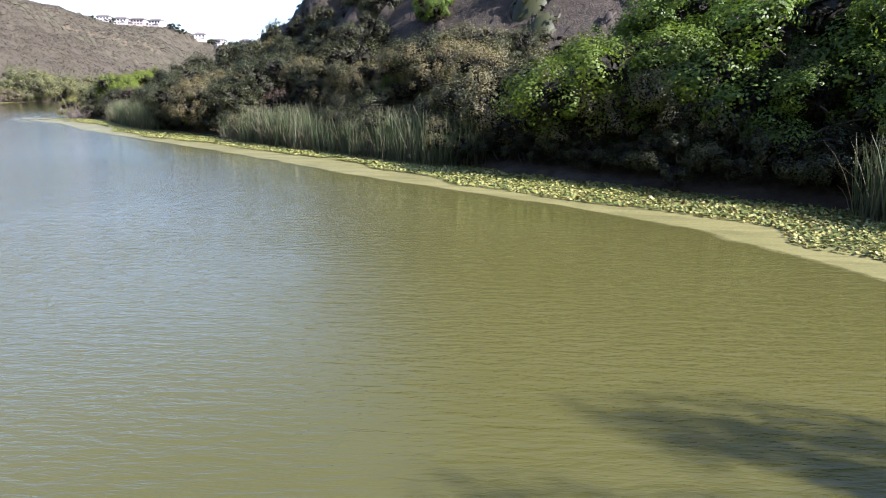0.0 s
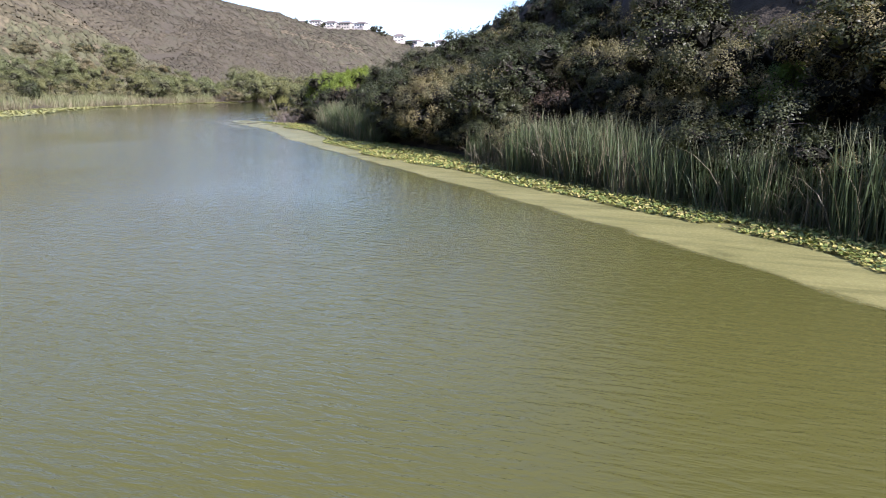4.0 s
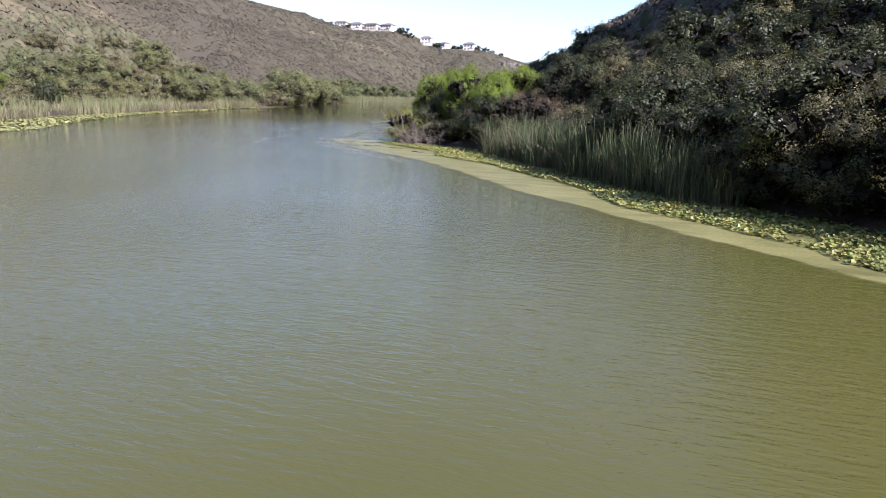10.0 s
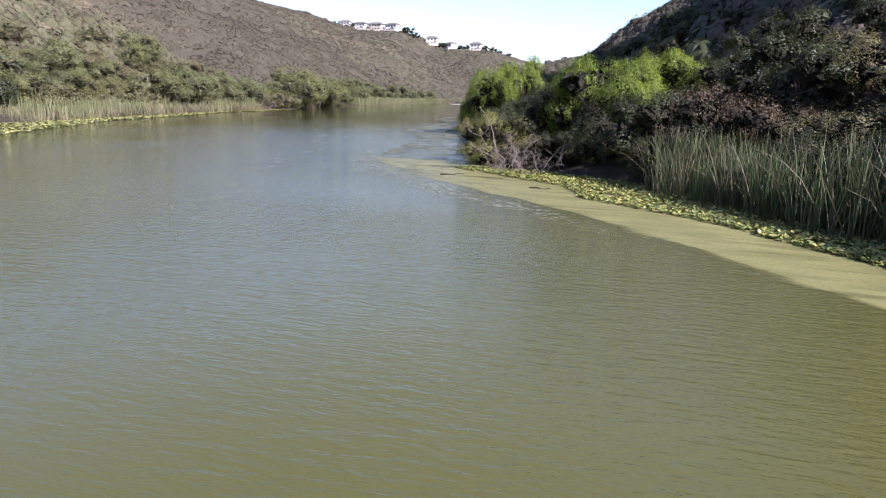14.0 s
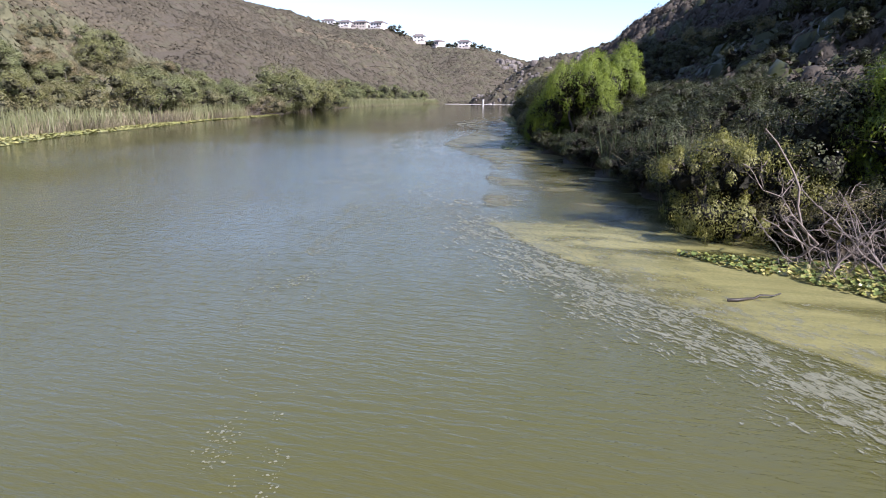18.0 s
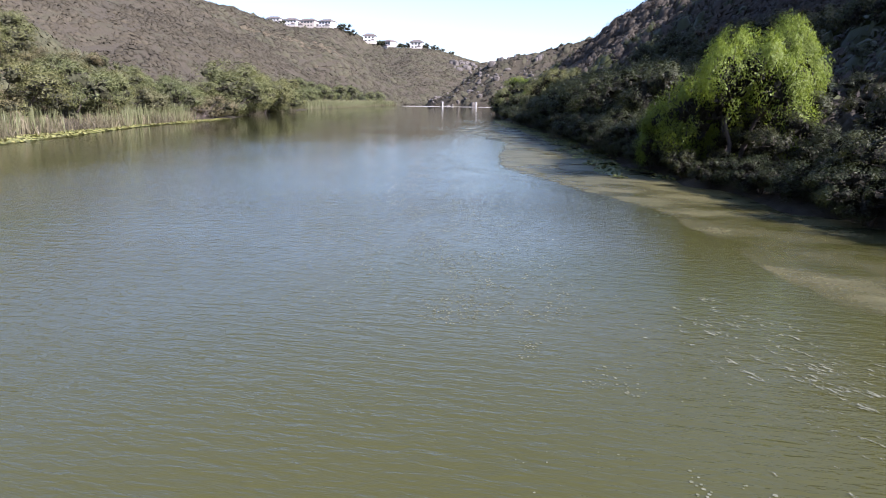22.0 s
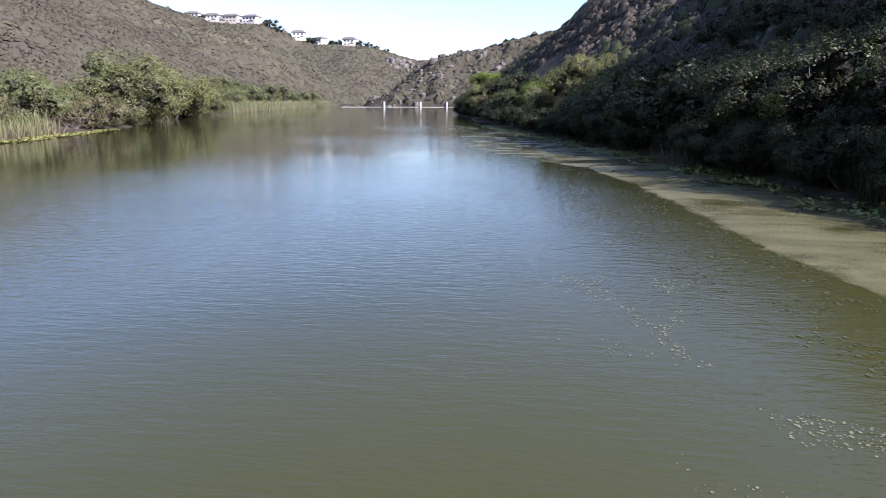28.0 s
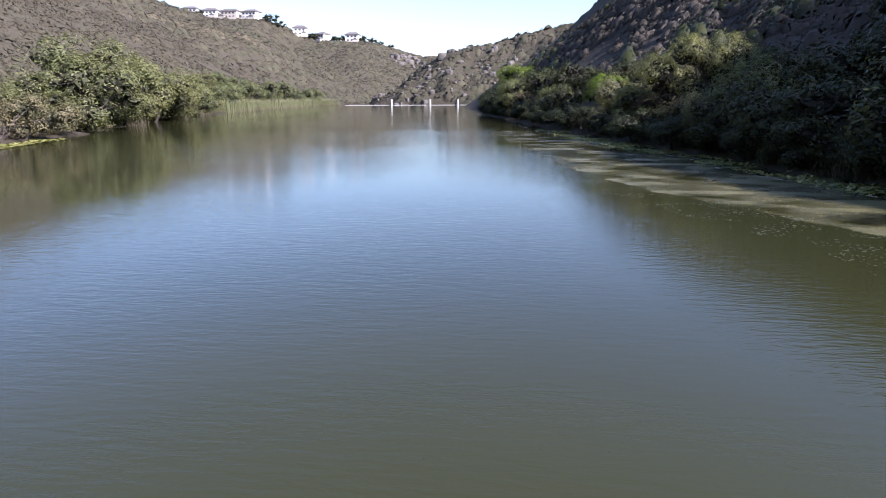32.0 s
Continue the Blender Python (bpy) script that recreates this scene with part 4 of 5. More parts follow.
def brush(name, label, pts, sizes, material, seed, flat=0.55, sprays=14, crisp=0.0):
    rng = np.random.default_rng(seed)
    kinds = [mound(rng, flat * rng.uniform(0.7, 1.3), sprays, crisp) for i in range(9)]
    turn = rng.uniform(0, 2 * np.pi, len(pts))
    pick = rng.integers(0, 9, len(pts))
    base = np.stack([pts[:, 0], pts[:, 1], height(pts[:, 0], pts[:, 1]) - 0.04 * sizes], 1)
    gx = (height(pts[:, 0] + 1.0, pts[:, 1]) - height(pts[:, 0] - 1.0, pts[:, 1])) / 2
    gy = (height(pts[:, 0], pts[:, 1] + 1.0) - height(pts[:, 0], pts[:, 1] - 1.0)) / 2
    heap, way = Heap(), []
    for k in range(9):
        m = pick == k
        t, f, nv = kinds[k]
        t = t[None]
        c, s = np.cos(turn[m])[:, None], np.sin(turn[m])[:, None]
        v = np.stack([t[..., 0] * c - t[..., 1] * s, t[..., 0] * s + t[..., 1] * c, np.broadcast_to(t[..., 2], c.shape[:1] + t.shape[1:2])], -1)
        v[..., 2] += v[..., 0] * gx[m][:, None] + v[..., 1] * gy[m][:, None]
        n = len(v)
        nx = nv[None, :, 0] * c - nv[None, :, 1] * s - 0.7 * gx[m][:, None]
        ny = nv[None, :, 0] * s + nv[None, :, 1] * c - 0.7 * gy[m][:, None]
        way.append(unit(np.stack([nx, ny, np.broadcast_to(nv[None, :, 2], (n, len(nv)))], -1)).reshape(-1, 3))
        heap.add((v * sizes[m][:, None, None] + base[m][:, None]).reshape(-1, 3), (f[None] + (np.arange(n) * t.shape[1])[:, None, None]).reshape(-1, 4))
    return tagged(new(name, soften(heap.mesh(name, material, True), np.concatenate(way))), label, "brush", kind="stuff")


def scatter(rng, n, side, y0, y1, d0, d1, bias=1.0):
    y = rng.uniform(y0, y1, n)
    d = d0 + (d1 - d0) * rng.random(n) ** bias
    if side > 0:
        return np.stack([at_y(BANK_R, y) + d / lean_of(BANK_R, y), y], 1)
    return np.stack([at_y(BANK_L, y) - d / lean_of(BANK_L, y), y], 1)


rng = np.random.default_rng(77)


def sized(n, small, large):
    return small + (large - small) * rng.random(n) ** 2


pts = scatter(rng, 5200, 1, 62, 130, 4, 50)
brush("near_hill_brush", "grey-brown chaparral covering the shaded slope", pts, sized(len(pts), 0.6, 1.7), BRUSH_SHADE, 21, 0.65, 60, 1.0)
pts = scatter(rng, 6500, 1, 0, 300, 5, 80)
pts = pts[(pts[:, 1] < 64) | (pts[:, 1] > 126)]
brush("hill_brush", "grey-brown chaparral covering the shaded slope", pts, sized(len(pts), 0.7, 2.3), BRUSH_SHADE, 1, 0.6, 30, 1.0)
pts = scatter(rng, 5200, 1, 0, 300, 5, 75)
pts = pts[fbm(pts[:, 0] / 20, pts[:, 1] / 20, 61, 3) > 0.48]
brush("hill_scrub", "dark green chaparral covering the shaded slope", pts, sized(len(pts), 0.8, 2.8), L_OAK, 2, 0.75, 40, 1.0)
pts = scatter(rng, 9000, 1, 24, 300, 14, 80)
brush("upper_hill_brush", "grey-brown chaparral high on the slope", pts, sized(len(pts), 0.9, 2.8), BRUSH_SHADE, 3, 0.65, 30, 1.0)
pts = scatter(rng, 20000, -1, 20, 340, 6, 90, 1.1)
brush("valley_brush", "grey-brown chaparral on the sunny slope", pts, sized(len(pts), 0.6, 2.4), BRUSH, 4, 0.26, 16, 0.5)
pts = scatter(rng, 8000, -1, 20, 340, 4, 70, 1.3)
pts = pts[fbm(pts[:, 0] / 18, pts[:, 1] / 18, 66, 3) > 0.53]
brush("valley_scrub", "olive-green scrub on the sunny slope", pts, sized(len(pts), 0.5, 1.5), BRUSH_GREEN, 5, 0.32, 16, 0.5)
pts = scatter(rng, 5200, -1, 30, 335, 3.0, 22, 1.1)
brush("shore_scrub", "olive and tan scrub thick along the sunny shore", pts, sized(len(pts), 0.8, 2.2), BRUSH_GREEN, 25, 0.60, 44, 0.6)
pts = scatter(rng, 3000, -1, 30, 335, 2.2, 18, 1.2)
brush("shore_straw", "dry tan grass among the scrub of the sunny shore", pts, sized(len(pts), 0.7, 1.6), STRAW, 26, 0.55, 44, 0.6)
pts = scatter(rng, 16000, -1, 20, 170, 6, 80, 1.0)
pts = pts[fbm(pts[:, 0] / 26, pts[:, 1] / 26, 71, 3) > 0.50]
brush("valley_straw", "dry straw-coloured grass and buckwheat on the sunny slope", pts, sized(len(pts), 0.5, 1.6), STRAW, 9, 0.22, 14, 0.5)
pts = scatter(rng, 17000, -1, 20, 430, 60, 220)
brush("upper_valley_brush", "grey-brown chaparral high on the sunny slope", pts, sized(len(pts), 1.0, 3.2), BRUSH, 6, 0.22, 14, 0.5)
pts = np.stack([rng.uniform(-265, 30, 12000), rng.uniform(340, 548, 12000)], 1)
brush("far_brush", "brown chaparral on the far canyon slope", pts, sized(len(pts), 1.0, 3.6), BRUSH, 7, 0.26, 14, 0.5)
pts = np.stack([rng.uniform(-250, 30, 3600), rng.uniform(340, 545, 3600)], 1)
brush("far_scrub", "dark green chaparral on the far canyon slope", pts, sized(len(pts), 1.2, 4.2), BRUSH_GREEN, 8, 0.32)


t = rng.random(420)
pts = np.stack([-228 + 56 * t + rng.normal(0, 3.0, 420), 366 + 36 * t + rng.normal(0, 3.5, 420)], 1)
brush("ridge_straw", "pale dry grass streak below the far ridge", pts, sized(len(pts), 1.4, 3.4), STRAW, 12, 0.2)


# ---- on the water: scum, pads, flecks ----
def mat_cells(y0, y1, cell, reach, solid, seed, material, soft=0.10):
    """A thin floating mat of small cells between the open water and the bank, whole inside and broken towards its edge."""
    n = int(math.hypot(y1 - y0, float(at_y(SCUM_OUT, y1) - at_y(SCUM_OUT, y0))) / cell)
    y = np.linspace(y0, y1, n)
    u = np.arange(-reach, 9.0, cell)
    yy, uu = np.meshgrid(y, u, indexing="ij")
    xx = at_y(SCUM_OUT, yy) + uu / lean_of(SCUM_OUT, yy)
    xx = xx + (vnoise(xx / 0.11, yy / 0.11, seed) - 0.5) * cell * 0.9
    yj = yy + (vnoise(xx / 0.11, yy / 0.11, seed + 1) - 0.5) * cell * 0.9
    mask = fbm(xx / 1.4, yy / 0.9, seed + 2, 5) + 0.12 * (fbm(xx / 5, yy / 5, seed + 5, 2) - 0.5)
    firm = np.interp(yy, [a for a, b in solid], [b for a, b in solid])
    mask = 0.5 + (mask - 0.5) * (0.5 + 0.5 * np.clip(firm / 0.14, 0, 1))
    edge = np.interp(uu, [-reach, -0.12, 0.15, 0.4], [0.80, 0.62, 0.38, 0.0]) + firm * np.clip(1.6 - 0.05 * uu, 1.1, 1.6)
    film = np.clip((mask - edge) / soft + 0.03, 0, 1)
    keep = (mask > edge) & (xx < at_y(BANK_R, yy) + 0.8)
    keep = keep[:-1, :-1] & keep[1:, :-1] & keep[:-1, 1:]
    idx = np.arange(xx.size).reshape(xx.shape)
    f = np.stack([idx[:-1, :-1], idx[:-1, 1:], idx[1:, 1:], idx[1:, :-1]], -1)[keep]
    used = np.unique(f)
    remap = np.zeros(xx.size, dtype=np.int64)
    remap[used] = np.arange(len(used))
    v = np.stack([xx, yj, np.full(xx.shape, 0.006)], -1).reshape(-1, 3)[used]
    me = mesh_of("algae_mat", v, remap[f], material, True)
    me.attributes.new("film", "FLOAT", "POINT").data.foreach_set("value", film.reshape(-1)[used].astype(np.float32))
    return me


mat_a = new("algae_mat", mat_cells(2.0, 66.0, 0.09, 1.2, ((2, 0.0), (50, 0.0), (57, 0.04), (60, 0.10), (63, 0.18), (66, 0.26)), 3, SCUM, 0.30))
tagged(mat_a, "yellow-green algae scum floating along the shore", "algae", kind="stuff")
mat_b = new("algae_mat", mat_cells(66.0, 150.0, 0.13, 1.0, ((66, 0.26), (72, 0.25), (78, 0.19), (84, 0.12), (92, 0.11), (108, 0.12), (118, 0.20), (150, 0.34)), 8, SCUM_OLIVE_SHADE, 0.42))
tagged(mat_b, "olive algae scum along the margin, darkened in colour for its shade", "algae", kind="stuff")


def pad_shapes(rng, c, r, sides=7, lift=0.02, tilt=0.25, floor=0.008):
    """Cupped round pads: a fan of triangles round a lowered centre."""
    n = len(c)
    a = np.linspace(0, 2 * np.pi, sides, endpoint=False)[None] + rng.uniform(0, 6.28, (n, 1))
    rr = r[:, None] * rng.uniform(0.85, 1.12, (n, sides))
    nx, ny = rng.normal(0, tilt, (n, 1)), rng.normal(0, tilt, (n, 1))
    px, py = np.cos(a) * rr, np.sin(a) * rr
    pz = px * nx + py * ny + lift
    rim = np.stack([c[:, 0:1] + px, c[:, 1:2] + py, np.maximum(pz, floor) + c[:, 2:3]], -1)
    mid = np.stack([c[:, 0], c[:, 1], c[:, 2] + lift * 0.7], -1)[:, None]
    v = np.concatenate([mid, rim], 1)
    k = np.arange(n)[:, None] * (sides + 1)
    j = np.arange(sides)[None]
    f = np.stack([np.broadcast_to(k, (n, sides)), k + 1 + j, k + 1 + (j + 1) % sides], -1).reshape(-1, 3)
    return v.reshape(-1, 3), f


def lily_field(rng, n, y0, y1, width, base=0.0):
    y = rng.uniform(y0, y1, n)
    u = rng.random(n) ** 0.9
    wide = width * np.interp(y, [8, 16, 24], [1.75, 1.5, 1.0]) * (0.72 + 0.56 * fbm(y / 3.0, y * 0, 31, 3))
    x = at_y(BANK_R, y) + 0.6 - u * wide / lean_of(BANK_R, y)
    return np.stack([x, y, rng.uniform(0, 0.07, n) + base], 1)


rng = np.random.default_rng(91)
c = lily_field(rng, 76000, 8, 63, 3.2)
c = c[fbm(c[:, 0] / 0.8, c[:, 1] / 0.8, 33, 2) > 0.22]
lily = new("lily_pads", mesh_of("lily_pads", *pad_shapes(rng, c, rng.uniform(0.024, 0.052, len(c)), 5, 0.02, 0.42), PAD))
tagged(lily, "dense belt of green and yellowing lily pads", "lily pads", kind="stuff")
c = lily_field(rng, 11000, 86, 150, 2.2)
c = c[fbm(c[:, 0] / 1.1, c[:, 1] / 1.1, 35, 2) > 0.45]
lily = new("lily_pads", mesh_of("lily_pads", *pad_shapes(rng, c, rng.uniform(0.03, 0.075, len(c)), 5, 0.02, 0.4), PAD))
tagged(lily, "shaded belt of green and yellow lily pads", "lily pads", kind="stuff")
y = rng.uniform(40, 136, 20000)
wide = np.interp(y, [40, 46, 54, 60, 70, 85, 100, 112, 118, 120, 136], [0.4, 2.5, 6, 8, 6, 3.6, 3.6, 2.4, 2.2, 3.0, 1.5])
x = at_y(BANK_L, y) - 0.5 + rng.random(len(y)) * wide
c = np.stack([x, y, rng.uniform(0, 0.05, len(y))], 1)
lily = new("lily_pads", mesh_of("lily_pads", *pad_shapes(rng, c, rng.uniform(0.06, 0.13, len(c)), 5), PAD_YELLOW))
tagged(lily, "bright yellow-green lily pads along the sunny bank", "lily pads", kind="stuff")

# foam flecks off the scum's edge and in drifting trails
trail = np.array([(-24.3, 45.5), (-30.6, 52), (-35.6, 56.3), (-38.9, 60), (-41.3, 64), (-43.7, 68.5), (-45.2, 72), (-46.5, 76), (-49.0, 84), (-51.0, 92)])
dots = np.array([(-45.4, 64), (-47.4, 69.5), (-49.0, 74), (-49.8, 76), (-51.6, 84), (-53.0, 92)])
def film_cells(y0, y1, cell, inner, outer, seed):
    """A thin sheet of foam along the trail; its thickness fades to both sides."""
    y = np.arange(y0, y1, cell)
    u = np.arange(-outer, inner, cell)
    yy, uu = np.meshgrid(y, u, indexing="ij")
    xx = at_y(trail, yy) + uu / lean_of(trail, yy)
    thick = np.interp(yy, [44, 48, 53, 58, 63, 68, 74, 86, 94], [0.0, 0.30, 0.54, 0.64, 0.62, 0.52, 0.30, 0.18, 0.0])
    wide = np.interp(yy, [44, 52, 60, 68, 94], [0.6, 1.1, 2.3, 2.5, 1.0])
    fade = np.clip(1 - np.where(uu < 0, -uu / wide, uu / (wide * 1.8)), 0, 1) ** 0.6
    film = np.clip(thick * fade + 0.30 * (fbm(xx / 1.3, yy / 1.3, seed, 3) - 0.5) * (fade > 0), 0, 1) * np.clip(fade * 4, 0, 1)
    idx = np.arange(xx.size).reshape(xx.shape)
    keep = (film[:-1, :-1] > 0.02) & (xx[:-1, :-1] < at_y(BANK_R, yy[:-1, :-1]) - 0.5)
    f = np.stack([idx[:-1, :-1], idx[:-1, 1:], idx[1:, 1:], idx[1:, :-1]], -1)[keep]
    used = np.unique(f)
    remap = np.zeros(xx.size, dtype=np.int64)
    remap[used] = np.arange(len(used))
    me = mesh_of("foam_film", np.stack([xx, yy, np.full(xx.shape, 0.010)], -1).reshape(-1, 3)[used], remap[f], FILM, True)
    me.attributes.new("film", "FLOAT", "POINT").data.foreach_set("value", film.reshape(-1)[used].astype(np.float32))
    return me


film = new("foam_film", film_cells(44.0, 94.0, 0.15, 4.0, 2.0, 51))
tagged(film, "pale torn film of scum flecks drifting on the water", "foam", kind="stuff")
side = np.array([(-40.2, 49), (-41.4, 54.3), (-42.6, 56.6), (-43.8, 58.4), (-44.8, 61), (-46.4, 66)])
y = rng.uniform(45, 66, 5200)
x = at_y(side, y) + np.where(rng.random(len(y)) < 0.6, 0.0, 0.5) + rng.normal(0, 0.10, len(y))
keep = fbm(x / 0.3, y / 0.7, 39, 2) > 0.55
c = np.stack([x, y, np.full(len(y), 0.004)], 1)[keep]
fleck = new("foam_flecks", mesh_of("foam_flecks", *pad_shapes(rng, c, 0.005 + 0.012 * rng.random(len(c)) ** 2.0, 5, 0.001, 0.0, 0.0), FLECK))
tagged(fleck, "pale scum flecks drifting on the water", "foam", kind="stuff")
y = rng.uniform(58.5, 67, 5200)
x = np.interp(y, [58.5, 60.4, 62.4, 64.5, 67], [-43.2, -43.8, -44.3, -44.9, -46.0]) + rng.normal(0, 0.38, len(y))
keep = fbm(x / 0.16, y / 0.9, 139, 2) > 0.54
c = np.stack([x, y, np.full(len(y), 0.004)], 1)[keep]
fleck = new("foam_flecks", mesh_of("foam_flecks", *pad_shapes(rng, c, 0.005 + 0.018 * rng.random(len(c)) ** 2.0, 5, 0.001, 0.0, 0.0), FLECK))
tagged(fleck, "pale scum flecks drifting in dotted lines", "foam", kind="stuff")
y = rng.uniform(68, 92, 26000)
x = at_y(dots, y) + rng.normal(0, 1, len(y)) * np.interp(y, [68, 76, 84, 92], [0.8, 1.0, 0.8, 0.5])
keep = fbm(x / 0.5, y / 0.9, 239, 3) + np.interp(y, [68, 74, 84, 92], [-0.04, 0.03, -0.02, -0.08]) > 0.52
c = np.stack([x, y, np.full(len(y), 0.004)], 1)[keep]
fleck = new("foam_flecks", mesh_of("foam_flecks", *pad_shapes(rng, c, 0.004 + 0.016 * rng.random(len(c)) ** 2.5, 5, 0.001, 0.0, 0.0), FLECK))
tagged(fleck, "fine pale scum flecks scattered over the water", "foam", kind="stuff")
# weed just under and over the surface, outside the shaded scum
y = rng.uniform(78, 118, 9000)
x = at_y(SCUM_OUT, y) - rng.random(len(y)) * np.interp(y, [78, 90, 105, 118], [1.5, 3.0, 3.6, 2.0]) + 1.0
keep = fbm(x / 0.7, y / 0.5, 43, 3) > 0.5
c = np.stack([x, y, np.full(len(y), 0.003)], 1)[keep]
weed = new("water_weed", mesh_of("water_weed", *pad_shapes(rng, c, 0.010 + 0.032 * rng.random(len(c)) ** 2, 5, 0.003, 0.05, 0.001), WEED))
tagged(weed, "dark green water weed breaking the surface", "water weed", kind="stuff")


# thin foam lines on the shaded scum and sticks caught in it
lines = Heap()
for q in range(16):
    y0 = rng.uniform(94, 190)
    span = rng.uniform(5, 16)
    yy = np.arange(y0, y0 + span, 0.12)
    off = rng.uniform(0.3, 3.2) * (1.0 if y0 < 125 else 0.6)
    x = at_y(BANK_R, yy) - off + 0.9 * (fbm(yy / 2.5, yy * 0 + q, 201, 3) - 0.5)
    wd = 0.09 * np.clip(fbm(yy / 0.45, yy * 0 + q, 207, 3) - 0.47, 0, 1) * 2.2
    v = np.stack([np.stack([x - wd, yy, np.full(len(yy), 0.012)], -1), np.stack([x + wd, yy, np.full(len(yy), 0.012)], -1)], 1).reshape(-1, 3)
    a = np.arange(len(yy) - 1)[(wd[:-1] > 0.006) & (wd[1:] > 0.006)] * 2
    lines.add(v, np.stack([a, a + 1, a + 3, a + 2], -1))
tagged(new("foam_lines", lines.mesh("foam_lines", FOAM)), "thin white foam lines along the shaded shore", "foam", kind="stuff")
for px, py, ln, turn in ((-51.6, 108.1, 1.8, -24), (-50.2, 106.9, 0.9, -35), (-48.7, 105.2, 0.7, 12), (-36.6, 60.4, 0.9, 25), (-33.2, 58.2, 0.7, -15), (-52.4, 118.0, 1.2, 40)):
    p = branch(rng, (-ln / 2, 0, 0.01), (ln / 2, 0.05, 0.03), 0.12, 7)
    stick = new("driftwood_stick", mesh_of("driftwood_stick", *tube(p, 0.028, 0.010, 6), WETWOOD, True))
    stick.matrix_world = pose(px, py, 0.012, 0, 0, turn)
    tagged(stick, "dark wet stick floating in the scum", "stick", "driftwood sticks")


# ---- dam ----
def box(sx, sy, sz, bevel=0.05, z0=0.0):
    bm = bmesh.new()
    bmesh.ops.create_cube(bm, size=1)
    bmesh.ops.scale(bm, verts=bm.verts, vec=(sx, sy, sz))
    bmesh.ops.translate(bm, verts=bm.verts, vec=(0, 0, z0 + sz / 2))
    if bevel:
        bmesh.ops.bevel(bm, geom=bm.edges, offset=bevel, segments=2, affect="EDGES")
    return bm


dam = tagged(new("dam"), "low white concrete dam crest with posts across the water", "dam", kind="structure")
dam.matrix_world = pose(-92, 328.8, 0, 0, 0, 23.5)
part("wall", bm_mesh("wall", box(46, 1.2, 1.60, 0.04, -1.5), CONCRETE), dam)
post = bm_mesh("post", box(0.65, 0.65, 2.7, 0.06, -0.6), CONCRETE)
for s in (-6.6, 7.7, 18.4):
    part("post", post, dam).location = (s, -1.2, 0)


# ---- houses on the ridge ----
def make_house(seed, w, d, storeys, stucco):
    rng = np.random.default_rng(seed)
    root = new("house")
    hgt = 2.9 * storeys + 0.3
    part("wall", bm_mesh("wall", box(w, d, hgt + 1.5, 0.03, -1.5), stucco), root)
    bm = bmesh.new()
    o, rise, ridge = 0.6, 2.2, w * 0.28
    pts = [(-w / 2 - o, -d / 2 - o, hgt), (w / 2 + o, -d / 2 - o, hgt), (w / 2 + o, d / 2 + o, hgt), (-w / 2 - o, d / 2 + o, hgt), (-ridge, 0, hgt + rise), (ridge, 0, hgt + rise)]
    vs = [bm.verts.new(p) for p in pts] + [bm.verts.new((p[0], p[1], hgt - 0.25)) for p in pts[:4]]
    for f in ((0, 1, 5, 4), (1, 2, 5), (2, 3, 4, 5), (3, 0, 4), (6, 7, 1, 0), (7, 8, 2, 1), (8, 9, 3, 2), (9, 6, 0, 3), (9, 8, 7, 6)):
        bm.faces.new([vs[i] for i in f])
    part("roof", bm_mesh("roof", bm, TILE_ROOF), root)
    wing = part("wing", bm_mesh("wing", box(w * 0.36, d * 0.5, 2.9, 0.03, -1.2), stucco), root)
    wing.location = (w * (0.30 if seed % 2 else -0.30), -d * 0.62, 0)
    bm = bmesh.new()
    a, b, e = w * 0.20, d * 0.28, 1.6
    vs = [bm.verts.new(p) for p in ((-a, -b, 1.7), (a, -b, 1.7), (a, b, 1.7), (-a, b, 1.7), (0, -b, 1.7 + e), (0, b, 1.7 + e))]
    for f in ((0, 1, 4), (2, 3, 5), (0, 4, 5, 3), (1, 2, 5, 4), (3, 2, 1, 0)):
        bm.faces.new([vs[i] for i in f])
    part("wing_roof", bm_mesh("wing_roof", bm, TILE_ROOF), root).location = wing.location
    part("terrace_wall", bm_mesh("terrace_wall", box(w * 1.25, 0.3, 2.4, 0.03, -1.6), STUCCO_TAN), root).location = (0, -d * 1.05, 0)
    pane = bm_mesh("window", box(1.7, 0.12, 1.3, 0.0), WINDOW)
    for st in range(storeys):
        n = int(w // 3.2)
        for i in range(n):
            win = part("window", pane, root)
            win.location = ((i - (n - 1) / 2) * 3.1, -d / 2 - 0.02, 0.95 + 2.9 * st)
    return root


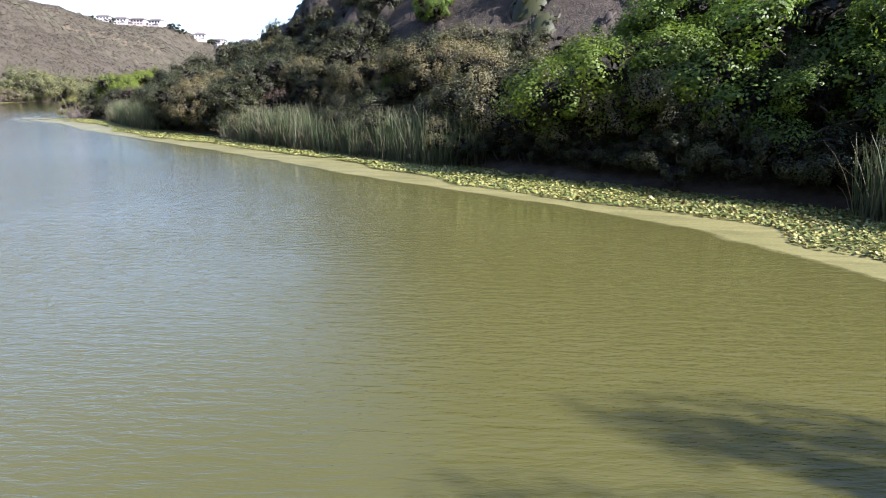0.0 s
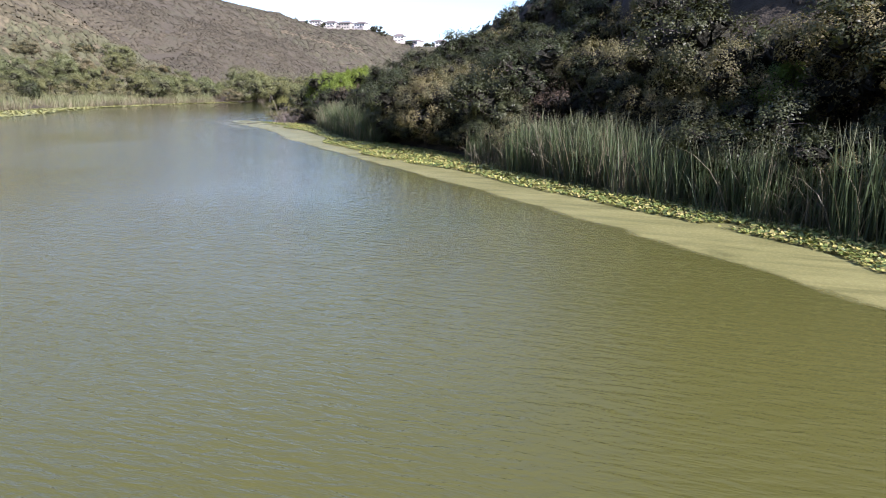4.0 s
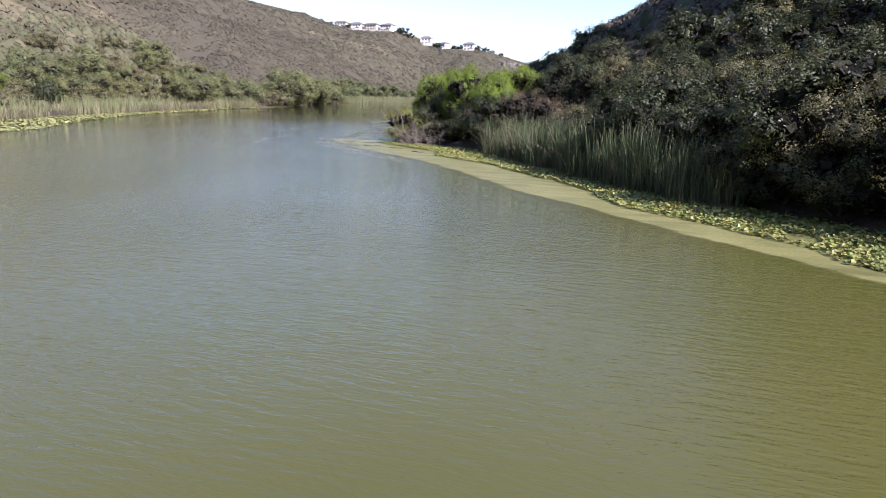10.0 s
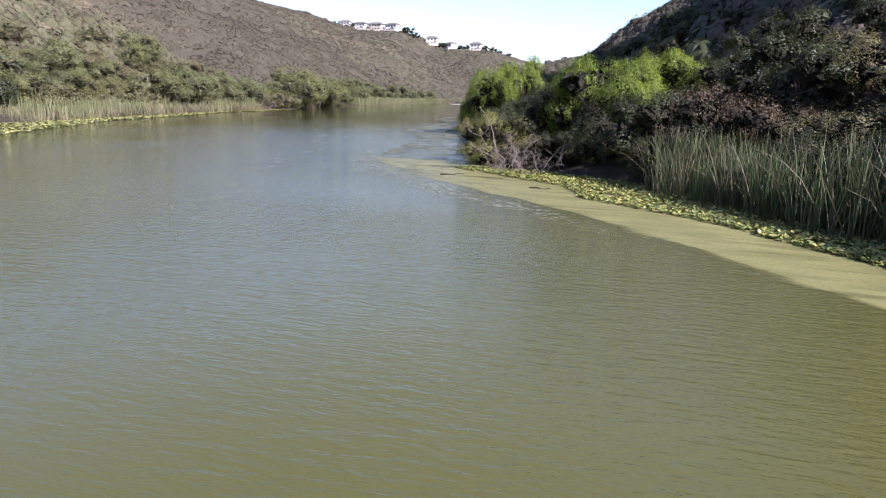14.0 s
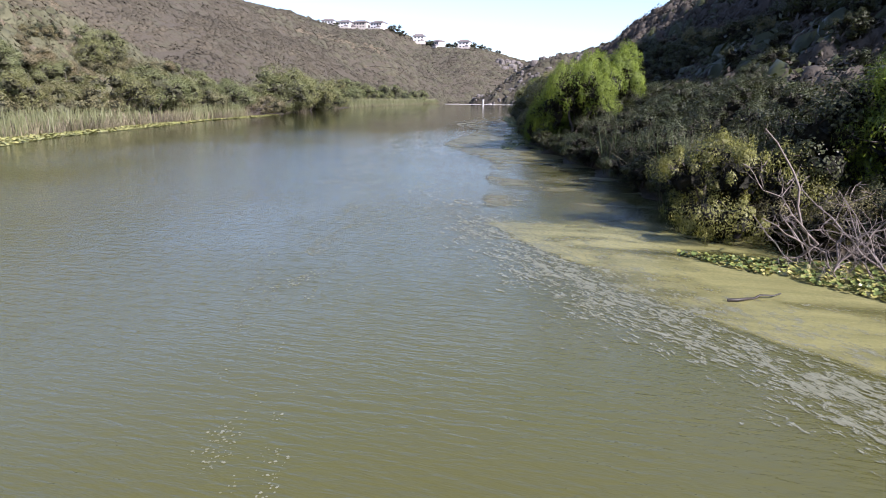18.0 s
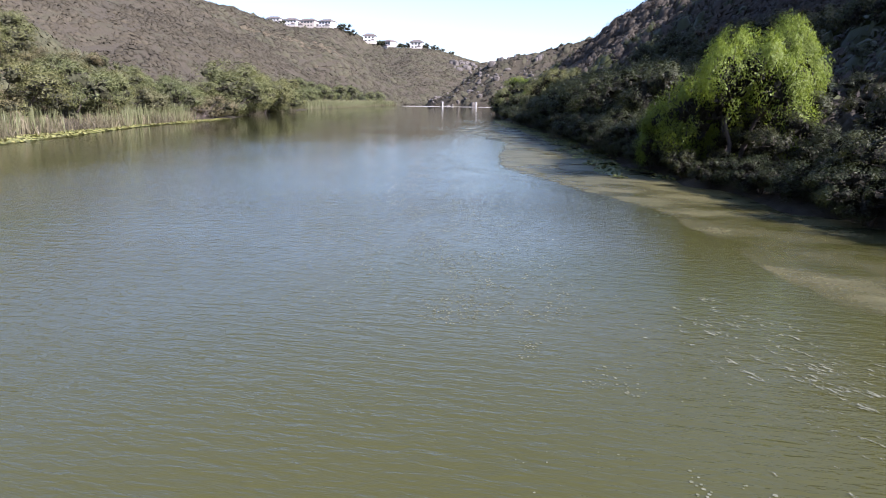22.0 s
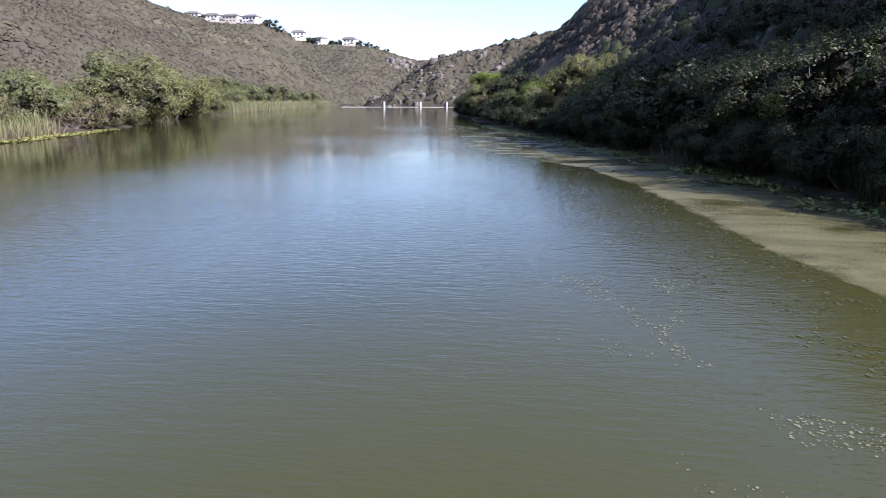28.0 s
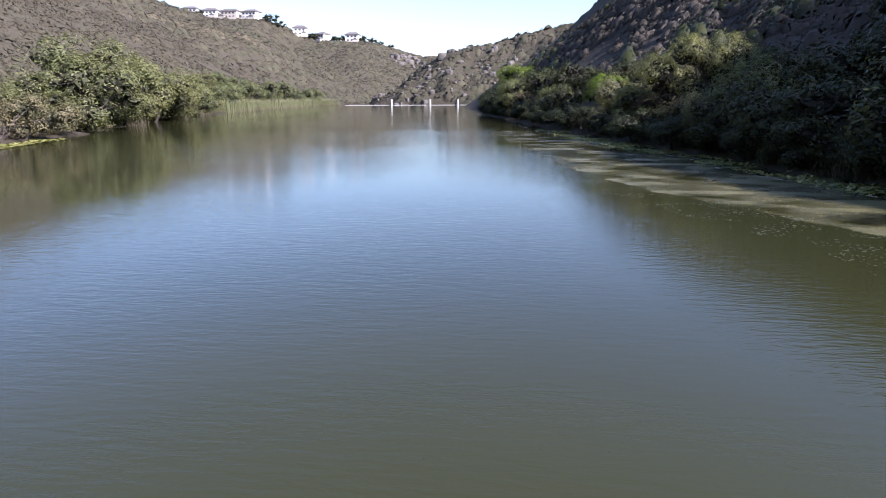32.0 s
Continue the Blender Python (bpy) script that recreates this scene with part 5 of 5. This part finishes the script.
HOUSES = [make_house(i, w, d, s, m) for i, (w, d, s, m) in enumerate(((14, 10, 1, STUCCO), (13, 10, 2, STUCCO), (15, 10, 2, STUCCO_TAN), (11, 9, 2, STUCCO)))]
for ob in HOUSES:
    tagged(ob, "white stucco suburban house with a hipped grey roof on the ridge", "house", "houses on the ridge")
for k, px, py, turn, sc in ((0, -266, 499, 8, 0.8), (1, -252, 500, 5, 0.72), (1, -239, 500, 0, 0.75), (2, -227, 501, -4, 0.75), (1, -214, 502, -8, 0.75), (3, -191, 526, 12, 0.8), (1, -177, 528, -30, 0.72), (3, -157, 531, 0, 0.8)):
    put(HOUSES[k], px, py, sc, turn)
for px, py, sc in ((-259, 497, 1.9), (-245.5, 497, 2.2), (-202, 503, 2.6), (-198, 507, 2.0), (-184, 525, 1.8), (-182, 527, 2.2), (-168, 528, 1.8), (-164, 530, 1.9), (-150, 531, 1.9), (-144, 532, 1.6), (-139, 532, 1.3), (-132, 533, 1.2)):
    shrub("oak", px, py, sc, 1.2)

# ---- rocks of the canyon knob ----
def boulders(name, label, pts, sizes, seed):
    rng = np.random.default_rng(seed)
    bm = bmesh.new()
    bmesh.ops.create_icosphere(bm, subdivisions=2, radius=0.5)
    bv = np.array([v.co[:] for v in bm.verts])
    bf = np.array([[v.index for v in f.verts] for f in bm.faces])
    bm.free()
    heap = Heap()
    for p, s in zip(pts, sizes):
        w = np.sign(bv) * np.abs(bv * 2) ** 0.7 / 2
        v = w * rng.uniform(0.6, 1.3, 3) * (1 + rng.normal(0, 0.07, (len(bv), 1)))
        a = rng.uniform(0, 6.28)
        v = np.stack([v[:, 0] * math.cos(a) - v[:, 1] * math.sin(a), v[:, 0] * math.sin(a) + v[:, 1] * math.cos(a), v[:, 2]], 1)
        heap.add(v * s + np.array([p[0], p[1], float(height(p[0], p[1])) + s * 0.02]), bf)
    return tagged(new(name, heap.mesh(name, ROCK)), label, "rocks", kind="stuff")


rng = np.random.default_rng(13)
pts = np.stack([rng.uniform(-118, -50, 170), rng.uniform(348, 400, 170)], 1)
boulders("rock_outcrop", "jumbled grey granite boulders on the canyon knob", pts, 0.9 + 2.6 * rng.random(170) ** 2, 2)
pts = np.stack([rng.normal(-118, 4, 26), rng.normal(505, 8, 26)], 1)
boulders("ridge_rocks", "pale granite boulders below the ridge", pts, rng.uniform(2, 5, 26), 3)

retire([ob for group in (*SHRUBS.values(), *REEDS.values()) for ob in group] + DEAD + HOUSES)
